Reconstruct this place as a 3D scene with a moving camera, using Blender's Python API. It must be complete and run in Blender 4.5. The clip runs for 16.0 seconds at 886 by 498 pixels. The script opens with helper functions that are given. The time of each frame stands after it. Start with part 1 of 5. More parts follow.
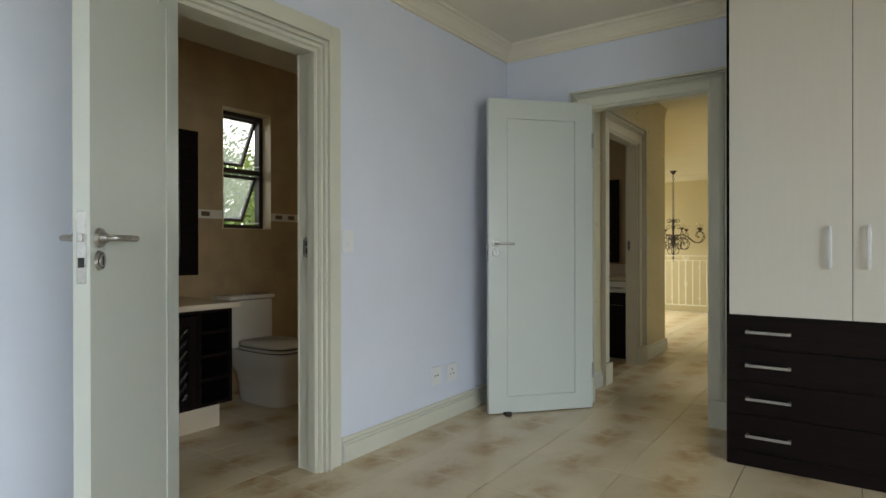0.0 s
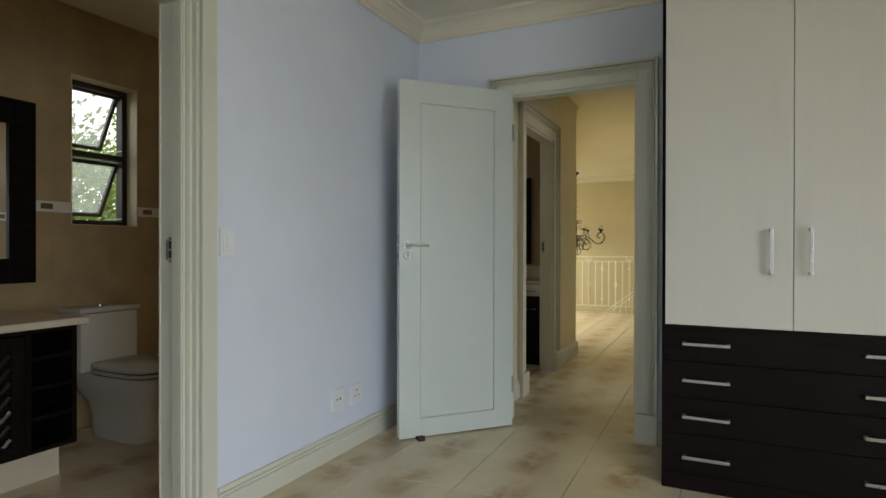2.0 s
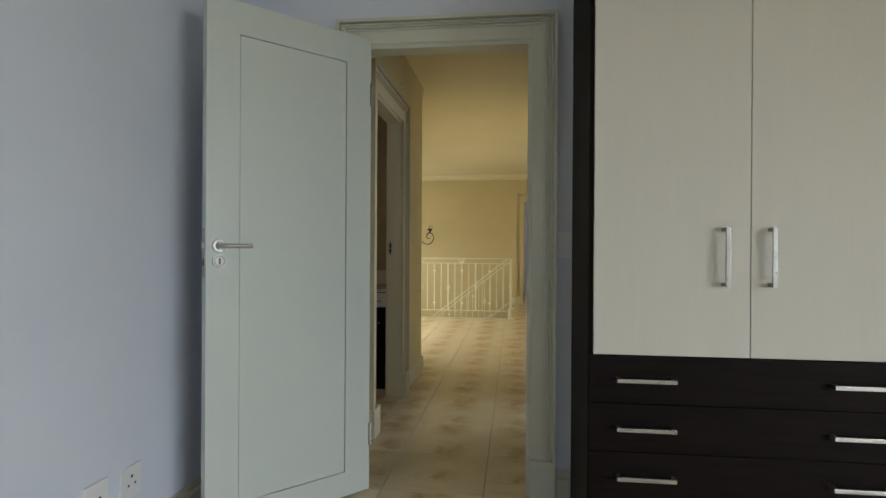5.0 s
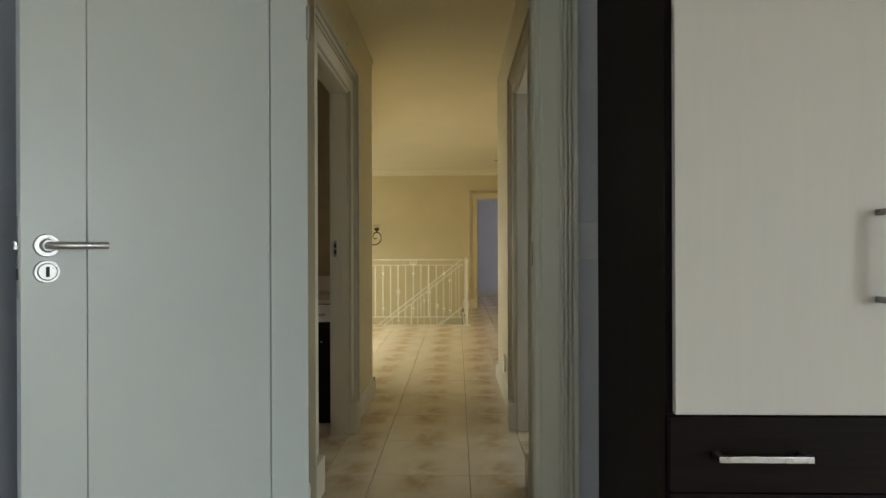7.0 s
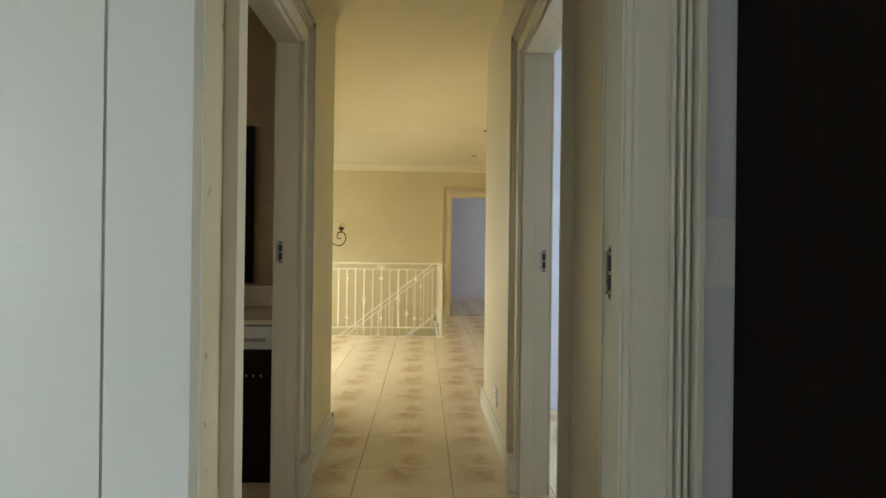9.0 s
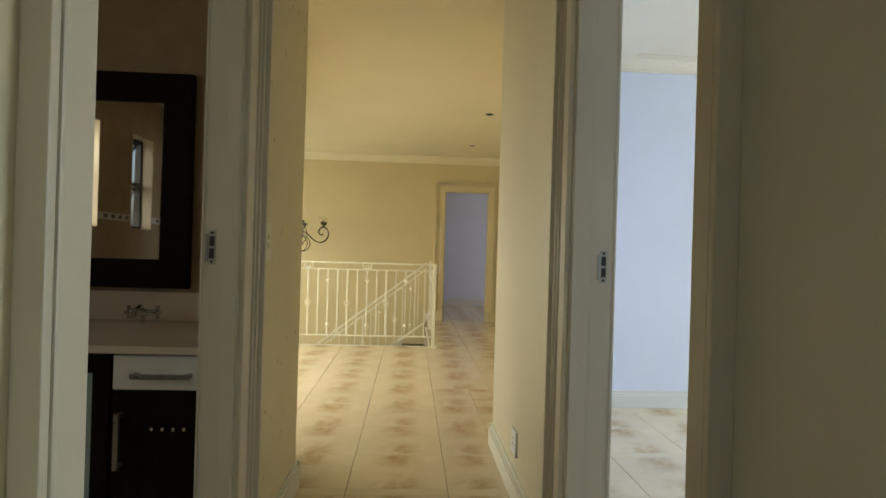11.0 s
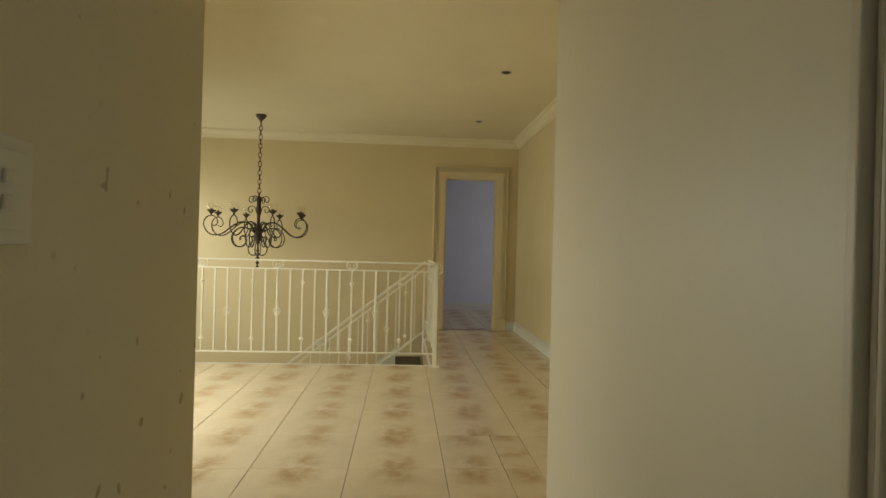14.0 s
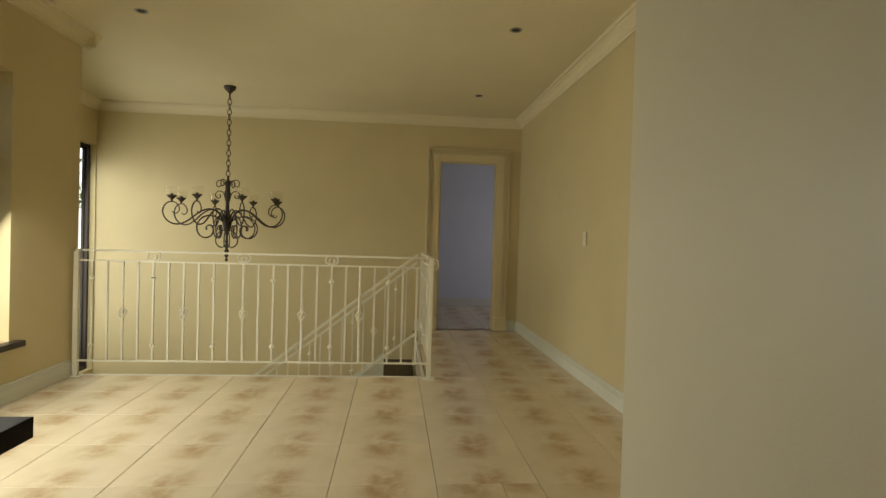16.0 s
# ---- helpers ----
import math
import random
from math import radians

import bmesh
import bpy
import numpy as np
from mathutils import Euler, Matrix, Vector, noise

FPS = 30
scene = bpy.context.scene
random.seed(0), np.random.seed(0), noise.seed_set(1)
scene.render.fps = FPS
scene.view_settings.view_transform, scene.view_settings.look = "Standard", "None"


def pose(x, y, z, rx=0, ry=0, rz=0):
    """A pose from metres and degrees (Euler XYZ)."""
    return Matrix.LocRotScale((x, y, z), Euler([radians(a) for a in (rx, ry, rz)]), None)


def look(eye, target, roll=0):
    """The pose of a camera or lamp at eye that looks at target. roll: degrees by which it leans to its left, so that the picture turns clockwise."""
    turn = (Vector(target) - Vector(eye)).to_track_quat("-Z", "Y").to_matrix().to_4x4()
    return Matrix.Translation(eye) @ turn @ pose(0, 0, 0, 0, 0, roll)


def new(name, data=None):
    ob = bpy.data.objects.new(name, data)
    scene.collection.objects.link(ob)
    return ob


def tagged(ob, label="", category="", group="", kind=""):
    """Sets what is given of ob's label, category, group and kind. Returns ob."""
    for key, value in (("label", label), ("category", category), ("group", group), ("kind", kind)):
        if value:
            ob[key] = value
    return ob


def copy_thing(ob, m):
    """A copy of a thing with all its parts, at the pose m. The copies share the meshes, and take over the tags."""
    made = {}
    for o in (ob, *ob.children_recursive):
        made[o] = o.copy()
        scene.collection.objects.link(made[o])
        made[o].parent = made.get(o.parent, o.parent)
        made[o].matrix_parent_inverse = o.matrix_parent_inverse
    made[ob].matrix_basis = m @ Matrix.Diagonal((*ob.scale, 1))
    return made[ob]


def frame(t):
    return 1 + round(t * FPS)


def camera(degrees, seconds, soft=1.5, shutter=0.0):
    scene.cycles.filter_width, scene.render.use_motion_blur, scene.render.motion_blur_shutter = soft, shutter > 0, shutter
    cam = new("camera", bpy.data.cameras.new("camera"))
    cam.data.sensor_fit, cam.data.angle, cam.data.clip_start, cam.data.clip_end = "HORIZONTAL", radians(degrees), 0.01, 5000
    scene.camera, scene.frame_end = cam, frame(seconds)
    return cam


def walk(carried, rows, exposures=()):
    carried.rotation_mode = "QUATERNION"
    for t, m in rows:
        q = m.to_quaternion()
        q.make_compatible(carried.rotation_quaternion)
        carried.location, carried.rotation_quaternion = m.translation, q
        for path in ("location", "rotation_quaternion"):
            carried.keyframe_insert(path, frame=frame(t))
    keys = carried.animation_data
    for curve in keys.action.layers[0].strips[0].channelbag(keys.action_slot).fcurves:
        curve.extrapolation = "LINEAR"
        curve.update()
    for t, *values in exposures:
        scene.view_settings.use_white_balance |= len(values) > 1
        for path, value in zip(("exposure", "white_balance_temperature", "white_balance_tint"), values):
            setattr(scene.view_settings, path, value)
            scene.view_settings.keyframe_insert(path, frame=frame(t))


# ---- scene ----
cam = camera(75.6, 16.0)
PATH = [
    (0, (-0.094, -0.067, 1.076), (-1.254, 1.562, 1.072), -0.1),
    (0.5, (-0.154, -0.005, 1.074), (-1.22, 1.687, 1.068), -0.0),
    (1, (-0.225, 0.084, 1.076), (-1.227, 1.815, 1.068), 0.0),
    (1.5, (-0.297, 0.216, 1.088), (-1.238, 1.981, 1.077), 0.1),
    (2, (-0.37, 0.3, 1.092), (-1.236, 2.103, 1.085), 0.1),
    (2.5, (-0.492, 0.38, 1.099), (-1.243, 2.233, 1.097), 0.2),
    (3, (-0.578, 0.456, 1.097), (-1.155, 2.371, 1.088), -0.1),
    (3.5, (-0.669, 0.583, 1.089), (-1.118, 2.532, 1.084), -0.1),
    (4, (-0.746, 0.747, 1.108), (-1.127, 2.71, 1.102), -0.0),
    (6.5, (-0.98, 1.682, 1.086), (-1.064, 3.68, 1.087), 0.1),
    (7, (-1.037, 1.875, 1.093), (-1.086, 3.874, 1.092), -0.2),
    (7.5, (-1.078, 2.045, 1.076), (-1.053, 4.045, 1.078), 0.2),
    (8, (-1.087, 2.276, 1.091), (-1.035, 4.275, 1.095), 0.3),
    (8.5, (-1.09, 2.466, 1.096), (-1.03, 4.465, 1.098), 0.5),
    (9, (-1.129, 2.708, 1.113), (-1.061, 4.707, 1.117), 0.7),
    (11.5, (-1.182, 3.743, 1.1), (-1.061, 5.739, 1.104), 1.6),
    (12, (-1.168, 3.942, 1.092), (-1.042, 5.938, 1.098), 1.3),
    (12.5, (-1.154, 4.131, 1.086), (-1.03, 6.127, 1.092), 1.2),
    (13, (-1.157, 4.385, 1.083), (-1.035, 6.381, 1.089), 1.4),
    (13.5, (-1.191, 4.615, 1.072), (-1.061, 6.611, 1.078), 1.3),
    (14, (-1.206, 4.832, 1.062), (-1.068, 6.827, 1.066), 1.5),
    (14.5, (-1.2, 5.029, 1.079), (-1.061, 7.025, 1.075), 1.5),
    (15, (-1.207, 5.227, 1.08), (-1.065, 7.222, 1.072), 1.5),
    (15.5, (-1.215, 5.415, 1.075), (-1.062, 7.409, 1.059), 1.6),
    (16, (-1.192, 5.597, 1.08), (-1.022, 7.589, 1.049), 1.6),
]
walk(cam, [(t, look(eye, target, roll)) for t, eye, target, roll in PATH],
     exposures=[(0.0, 0.05), (4.0, 0.0), (7.0, 0.0), (8.5, 0.4), (9.0, 0.52), (11.5, 0.2), (13.0, -0.2), (14.5, -0.3), (16.0, -0.5)])

# ---- light ----
world = bpy.data.worlds.new("sky")
scene.world = world
world.use_nodes = True
wn = world.node_tree
sky = wn.nodes.new("ShaderNodeTexSky")
sky.sky_type = "NISHITA"
sky.sun_disc = False
sky.dust_density = 5.0
sky.sun_elevation, sky.sun_rotation = radians(71), radians(61)
wn.links.new(sky.outputs[0], wn.nodes["Background"].inputs[0])
wn.nodes["Background"].inputs[1].default_value = 0.15


def sun_lamp():
    d = bpy.data.lights.new("sun", "SUN")
    d.energy, d.angle, d.color = 3.5, radians(6), (1.0, 0.95, 0.86)
    ob = new("sun", d)
    ob.matrix_world = look((0, 0, 30), (-9, -5, 0))
    return ob


def window_light(x, y, z, w, h, towards, watts, colour, spread=180):
    """Sky light standing in a window's opening."""
    d = bpy.data.lights.new("window_light", "AREA")
    d.shape, d.size, d.size_y, d.energy, d.color = "RECTANGLE", w, h, watts, colour
    d.spread = radians(spread)
    ob = new("window_light", d)
    ob.matrix_world = look((x, y, z), (x + towards[0], y + towards[1], z + towards[2]))
    return ob


SKY = (0.84, 0.93, 1.0)
WARM = (0.99, 0.97, 0.83)
sun_lamp()
window_light(2.93, -0.6, 1.15, 2.6, 2.0, (-1, 0.5, -0.9), 86, SKY, 118)      # bedroom glass doors
window_light(-0.2, -2.93, 1.3, 2.0, 1.4, (0, 1, -0.5), 13, SKY, 140)     # bedroom window
window_light(-3.50, 8.3, 1.0, 1.9, 1.2, (1, 0.22, -0.9), 62, WARM)         # landing window
window_light(-4.55, 11.3, 0.75, 2.0, 2.2, (1, 0.35, -0.25), 46, WARM)        # stair window
window_light(-4.25, 3.76, 1.67, 1.0, 1.1, (1, 0, -0.25), 17, WARM)  # second bathroom window
window_light(3.93, 6.35, 1.2, 1.9, 2.0, (-1, 0, -0.45), 66, (0.78, 0.90, 1.0), 150)      # second bedroom
window_light(1.93, 14.0, 1.3, 1.2, 1.2, (-1, 0, -0.2), 8, (1.0, 0.93, 0.94))       # far room


# ---- materials ----
def nodes_of(name):
    m = bpy.data.materials.new(name)
    m.use_nodes = True
    nt = m.node_tree
    return m, nt, nt.nodes["Principled BSDF"]


def coords(nt, scale=1.0, kind="Object"):
    tc = nt.nodes.new("ShaderNodeTexCoord")
    mp = nt.nodes.new("ShaderNodeMapping")
    mp.inputs["Scale"].default_value = scale if isinstance(scale, tuple) else (scale, scale, scale)
    nt.links.new(tc.outputs[kind], mp.inputs[0])
    return mp.outputs[0]


def noise_tex(nt, vec, scale, detail=4.0, rough=0.55, distort=0.0):
    n = nt.nodes.new("ShaderNodeTexNoise")
    n.inputs["Scale"].default_value = scale
    n.inputs["Detail"].default_value = detail
    n.inputs["Roughness"].default_value = rough
    n.inputs["Distortion"].default_value = distort
    nt.links.new(vec, n.inputs["Vector"])
    return n.outputs[0]


def ramp(nt, fac, stops):
    r = nt.nodes.new("ShaderNodeValToRGB")
    el = r.color_ramp.elements
    while len(el) < len(stops):
        el.new(0.5)
    for e, (p, c) in zip(el, stops):
        e.position, e.color = p, (*c, 1) if len(c) == 3 else c
    nt.links.new(fac, r.inputs[0])
    return r.outputs[0]


def mix(nt, fac, a, b, mode="MIX"):
    n = nt.nodes.new("ShaderNodeMix")
    n.data_type, n.blend_type = "RGBA", mode
    for sock, v in ((n.inputs[0], fac), (n.inputs[6], a), (n.inputs[7], b)):
        if isinstance(v, (int, float)):
            sock.default_value = v
        elif isinstance(v, tuple):
            sock.default_value = (*v, 1)
        else:
            nt.links.new(v, sock)
    return n.outputs[2]


def bump(nt, bsdf, height, strength, dist=0.002):
    b = nt.nodes.new("ShaderNodeBump")
    b.inputs["Strength"].default_value, b.inputs["Distance"].default_value = strength, dist
    nt.links.new(height, b.inputs["Height"])
    nt.links.new(b.outputs[0], bsdf.inputs["Normal"])


def painted(name, colour, rough=0.6, vary=0.06, grain=220, depth=0.12, kind="Object", marks=0.0):
    """Paint with roller grain, faint blotches and, if asked, small scuffs."""
    m, nt, b = nodes_of(name)
    v = coords(nt, 1.0, kind)
    big = noise_tex(nt, v, 1.7, 5)
    dark = tuple(c * (1 - vary) for c in colour)
    light = tuple(min(1, c * (1 + vary * 0.6)) for c in colour)
    col = ramp(nt, big, [(0.3, dark), (0.7, light)])
    if marks:
        spots = ramp(nt, noise_tex(nt, v, 24, 1, 0.3, 0.0), [(0.735, (0, 0, 0)), (0.775, (1, 1, 1))])
        col = mix(nt, spots, col, (colour[0] * (1 - marks), colour[1] * (1 - marks) * 0.9, colour[2] * (1 - marks) * 0.75))
    nt.links.new(col, b.inputs["Base Color"])
    fine = noise_tex(nt, v, grain, 3)
    nt.links.new(ramp(nt, fine, [(0.3, (rough - 0.06,) * 3), (0.7, (rough + 0.06,) * 3)]), b.inputs["Roughness"])
    bump(nt, b, fine, depth)
    return m


def metal(name, colour, rough):
    m, nt, b = nodes_of(name)
    v = coords(nt, 1.0)
    b.inputs["Metallic"].default_value = 1.0
    n = noise_tex(nt, v, 140, 3)
    nt.links.new(ramp(nt, n, [(0.3, tuple(c * 0.85 for c in colour)), (0.7, colour)]), b.inputs["Base Color"])
    nt.links.new(ramp(nt, n, [(0.2, (rough * 0.7,) * 3), (0.8, (rough * 1.3,) * 3)]), b.inputs["Roughness"])
    return m


def wood(name, dark, light, rough=0.45, axis=0):
    m, nt, b = nodes_of(name)
    sc = [18.0, 18.0, 18.0]
    sc[axis] = 1.2
    v = coords(nt, tuple(sc))
    n = noise_tex(nt, v, 3.0, 6, 0.6, 0.8)
    nt.links.new(ramp(nt, n, [(0.3, dark), (0.7, light)]), b.inputs["Base Color"])
    b.inputs["Roughness"].default_value = rough
    b.inputs["Specular IOR Level"].default_value = 0.09
    bump(nt, b, n, 0.08, 0.001)
    return m


def floor_tile(name):
    """Cream stone-look tile: the same brown cloud printed on each, a little different in tone."""
    m, nt, b = nodes_of(name)
    v = coords(nt, 1.0)
    info = nt.nodes.new("ShaderNodeObjectInfo")
    sep = nt.nodes.new("ShaderNodeSeparateXYZ")
    nt.links.new(v, sep.inputs[0])
    add = nt.nodes.new("ShaderNodeVectorMath")
    add.operation = "ADD"
    sc = nt.nodes.new("ShaderNodeVectorMath")
    sc.operation = "SCALE"
    nt.links.new(info.outputs["Random"], sc.inputs["Scale"])
    sc.inputs[0].default_value = (0.06, 0.05, 0.1)
    nt.links.new(v, add.inputs[0])
    nt.links.new(sc.outputs[0], add.inputs[1])
    cloud = noise_tex(nt, add.outputs[0], 6.8, 5, 0.6, 0.25)
    # the print gathers towards two edges of the tile and fades at the other two
    def fade(axis, lo, hi):
        a = nt.nodes.new("ShaderNodeMath")
        a.operation = "ABSOLUTE"
        nt.links.new(sep.outputs[axis], a.inputs[0])
        r = nt.nodes.new("ShaderNodeMapRange")
        r.interpolation_type = "SMOOTHSTEP"
        nt.links.new(a.outputs[0], r.inputs[0])
        r.inputs[1].default_value, r.inputs[2].default_value = lo, hi
        return r.outputs[0]

    both = nt.nodes.new("ShaderNodeMath")
    both.operation = "MULTIPLY"
    nt.links.new(fade(1, -0.06, 0.19), both.inputs[0])
    nt.links.new(fade(0, 0.17, 0.02), both.inputs[1])
    band = nt.nodes.new("ShaderNodeMath")
    band.operation = "MULTIPLY_ADD"
    band.inputs[1].default_value, band.inputs[2].default_value = 0.80, 0.08
    nt.links.new(both.outputs[0], band.inputs[0])
    stain = ramp(nt, cloud, [(0.34, (0, 0, 0)), (0.66, (1, 1, 1))])
    fac = nt.nodes.new("ShaderNodeMath")
    fac.operation = "MULTIPLY"
    nt.links.new(stain, fac.inputs[0])
    nt.links.new(band.outputs[0], fac.inputs[1])
    base = ramp(nt, noise_tex(nt, add.outputs[0], 2.5, 5), [(0.3, (0.66, 0.56, 0.38)), (0.7, (0.76, 0.66, 0.48))])
    col = mix(nt, fac.outputs[0], base, (0.40, 0.255, 0.115))
    tone = ramp(nt, info.outputs["Random"], [(0.0, (0.93, 0.93, 0.93)), (1.0, (1.0, 1.0, 1.0))])
    nt.links.new(mix(nt, 1.0, col, tone, "MULTIPLY"), b.inputs["Base Color"])
    b.inputs["Roughness"].default_value = 0.25
    return m


def wall_tile(name, pitch_y, pitch_z, a, b_, grout, axis):
    """Brown ceramic wall tiles with pale joints."""
    m, nt, b = nodes_of(name)
    v = coords(nt, 1.0)
    sep = nt.nodes.new("ShaderNodeSeparateXYZ")
    nt.links.new(v, sep.inputs[0])
    comb = nt.nodes.new("ShaderNodeCombineXYZ")
    nt.links.new(sep.outputs[axis], comb.inputs[0])
    nt.links.new(sep.outputs[2], comb.inputs[1])
    br = nt.nodes.new("ShaderNodeTexBrick")
    br.offset = 0.0
    br.inputs["Scale"].default_value = 1.0
    br.inputs["Brick Width"].default_value, br.inputs["Row Height"].default_value = pitch_y, pitch_z
    br.inputs["Mortar Size"].default_value = 0.002
    br.inputs["Color1"].default_value, br.inputs["Color2"].default_value = (*a, 1), (*b_, 1)
    br.inputs["Mortar"].default_value = (*grout, 1)
    nt.links.new(comb.outputs[0], br.inputs["Vector"])
    cloud = ramp(nt, noise_tex(nt, v, 6, 5), [(0.3, (0.8, 0.8, 0.8)), (0.7, (1, 1, 1))])
    nt.links.new(mix(nt, 1.0, br.outputs[0], cloud, "MULTIPLY"), b.inputs["Base Color"])
    b.inputs["Roughness"].default_value = 0.35
    inv = nt.nodes.new("ShaderNodeMath")
    inv.operation = "SUBTRACT"
    inv.inputs[0].default_value = 1.0
    nt.links.new(br.outputs["Fac"], inv.inputs[1])
    bump(nt, b, inv.outputs[0], 0.5, 0.002)
    return m


def glass(name, tint=(1, 1, 1), rough=0.0, opacity=0.06):
    m, nt, b = nodes_of(name)
    out = nt.nodes["Material Output"]
    tr = nt.nodes.new("ShaderNodeBsdfTransparent")
    tr.inputs[0].default_value = (*tint, 1)
    gl = nt.nodes.new("ShaderNodeBsdfGlossy")
    gl.inputs["Roughness"].default_value = rough
    mx = nt.nodes.new("ShaderNodeMixShader")
    mx.inputs[0].default_value = opacity
    nt.links.new(tr.outputs[0], mx.inputs[1])
    nt.links.new(gl.outputs[0], mx.inputs[2])
    nt.links.new(mx.outputs[0], out.inputs["Surface"])
    return m


def hazy_glass(name, veil):
    """Clear glass with an uneven pale translucent veil mixed in that washes out the view behind it."""
    m, nt, b = nodes_of(name)
    v = coords(nt, 1.0)
    tr = nt.nodes.new("ShaderNodeBsdfTransparent")
    tl = nt.nodes.new("ShaderNodeBsdfTranslucent")
    tl.inputs[0].default_value = (0.92, 0.95, 0.90, 1)
    mx = nt.nodes.new("ShaderNodeMixShader")
    nt.links.new(ramp(nt, noise_tex(nt, v, 5, 4), [(0.3, (veil * 0.7,) * 3), (0.7, (veil * 1.3,) * 3)]), mx.inputs[0])
    nt.links.new(tr.outputs[0], mx.inputs[1])
    nt.links.new(tl.outputs[0], mx.inputs[2])
    nt.links.new(mx.outputs[0], nt.nodes["Material Output"].inputs["Surface"])
    return m


def leaf_mat(name):
    m, nt, b = nodes_of(name)
    geo = nt.nodes.new("ShaderNodeNewGeometry")
    nt.links.new(ramp(nt, geo.outputs["Random Per Island"], [(0.0, (0.07, 0.12, 0.03)), (0.6, (0.14, 0.22, 0.06)), (1.0, (0.27, 0.34, 0.13))]), b.inputs["Base Color"])
    b.inputs["Roughness"].default_value = 0.5
    tl = nt.nodes.new("ShaderNodeBsdfTranslucent")
    tl.inputs[0].default_value = (0.30, 0.42, 0.10, 1)
    mx = nt.nodes.new("ShaderNodeMixShader")
    mx.inputs[0].default_value = 0.5
    nt.links.new(b.outputs[0], mx.inputs[1])
    nt.links.new(tl.outputs[0], mx.inputs[2])
    nt.links.new(mx.outputs[0], nt.nodes["Material Output"].inputs["Surface"])
    return m


def glow(name, colour, strength):
    m, nt, b = nodes_of(name)
    b.inputs["Base Color"].default_value = (0, 0, 0, 1)
    b.inputs["Emission Color"].default_value = (*colour, 1)
    b.inputs["Emission Strength"].default_value = strength
    return m


# Glows in place of the overbright sky and adds light through the west windows.
M_HAZE = glow("haze_glow", (1.0, 1.0, 0.94), 2.2)
M_BLUE = painted("bedroom_paint", (0.735, 0.778, 0.895), 0.65, 0.04)
M_CREAM = painted("hall_paint", (0.60, 0.505, 0.285), 0.5, 0.05, marks=0.0)
M_CORR = painted("corridor_paint", (0.65, 0.575, 0.37), 0.5, 0.05, marks=0.4)
# Corridor cream greyed: the doorway's bluish light is put into this colour.
M_CORRE = painted("door_lit_corridor_paint", (0.61, 0.565, 0.42), 0.42, 0.04)
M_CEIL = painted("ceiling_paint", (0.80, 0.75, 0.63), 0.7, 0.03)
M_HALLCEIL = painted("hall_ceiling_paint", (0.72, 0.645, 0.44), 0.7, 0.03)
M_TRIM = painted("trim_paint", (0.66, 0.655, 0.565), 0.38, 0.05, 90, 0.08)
# Trim paint darkened and yellowed: the corridor's shade is put into the colour.
M_TRIMC = painted("shaded_corridor_trim_paint", (0.58, 0.53, 0.40), 0.4, 0.05, 90, 0.08)
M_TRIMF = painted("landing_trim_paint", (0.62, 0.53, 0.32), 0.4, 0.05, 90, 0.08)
M_TRIMW = painted("white_trim_paint", (0.74, 0.74, 0.70), 0.38, 0.05, 90, 0.08)
M_DOOR = painted("door_paint", (0.62, 0.665, 0.64), 0.33, 0.03, 160, 0.012)
# Door paint darkened: the shade inside the panel groove is put into the colour.
M_GROOVE = painted("groove_shade", (0.46, 0.47, 0.43), 0.6, 0.1)
M_GROUT = painted("grout", (0.30, 0.24, 0.16), 0.85, 0.15, 300, 0.3)
M_TILE = floor_tile("floor_tile")
M_BATHWALL = wall_tile("bath_tile_x", 0.33, 0.45, (0.40, 0.28, 0.15), (0.43, 0.31, 0.17), (0.42, 0.31, 0.18), 1)
M_BATHWALLY = wall_tile("bath_tile_y", 0.33, 0.45, (0.40, 0.28, 0.15), (0.43, 0.31, 0.17), (0.42, 0.31, 0.18), 0)
M_BAND = painted("band_white", (0.70, 0.66, 0.56), 0.3)
M_BANDD = painted("band_brown", (0.13, 0.08, 0.05), 0.3, 0.2)
M_STEEL = metal("brushed_steel", (0.44, 0.43, 0.41), 0.32)
M_OLDSTEEL = painted("dull_steel", (0.40, 0.38, 0.32), 0.45, 0.1)
M_CHROME = metal("chrome", (0.8, 0.8, 0.8), 0.08)
M_DARKSLOT = painted("dark_slot", (0.02, 0.02, 0.02), 0.6)
M_WARDW = wood("white_laminate", (0.638, 0.618, 0.572), (0.655, 0.635, 0.587), 0.45, 2)
M_WENGE = wood("wenge", (0.005, 0.003, 0.0028), (0.012, 0.007, 0.006), 0.5, 0)
M_WENGEV = wood("wenge_upright", (0.005, 0.003, 0.0028), (0.012, 0.007, 0.006), 0.5, 2)
M_LACQUER = painted("dark_lacquer", (0.010, 0.007, 0.006), 0.25, 0.2)
M_FRAME = painted("bronze_frame", (0.035, 0.024, 0.018), 0.4, 0.1)
M_STONE = painted("counter_stone", (0.62, 0.53, 0.40), 0.16, 0.14, 60, 0.03)
M_CERAMIC = painted("ceramic", (0.62, 0.58, 0.50), 0.12, 0.02, 30, 0.0)
M_PLASTIC = painted("white_plastic", (0.80, 0.82, 0.85), 0.35, 0.02)
M_CREAMPLASTIC = painted("cream_plastic", (0.68, 0.63, 0.49), 0.35, 0.02)
M_REVEAL = painted("reveal_tile", (0.62, 0.49, 0.32), 0.35, 0.1)
M_IRON = painted("black_iron", (0.040, 0.024, 0.015), 0.55, 0.25, 120, 0.4)
M_RAIL = painted("cream_iron", (0.73, 0.69, 0.55), 0.4, 0.05, 120, 0.2)
M_GLASS = glass("window_glass")
M_HAZYGLASS = hazy_glass("pale_veil_glass", 0.22)
M_FROST = glass("frosted_glass", (0.62, 0.70, 0.68), 0.25, 0.18)
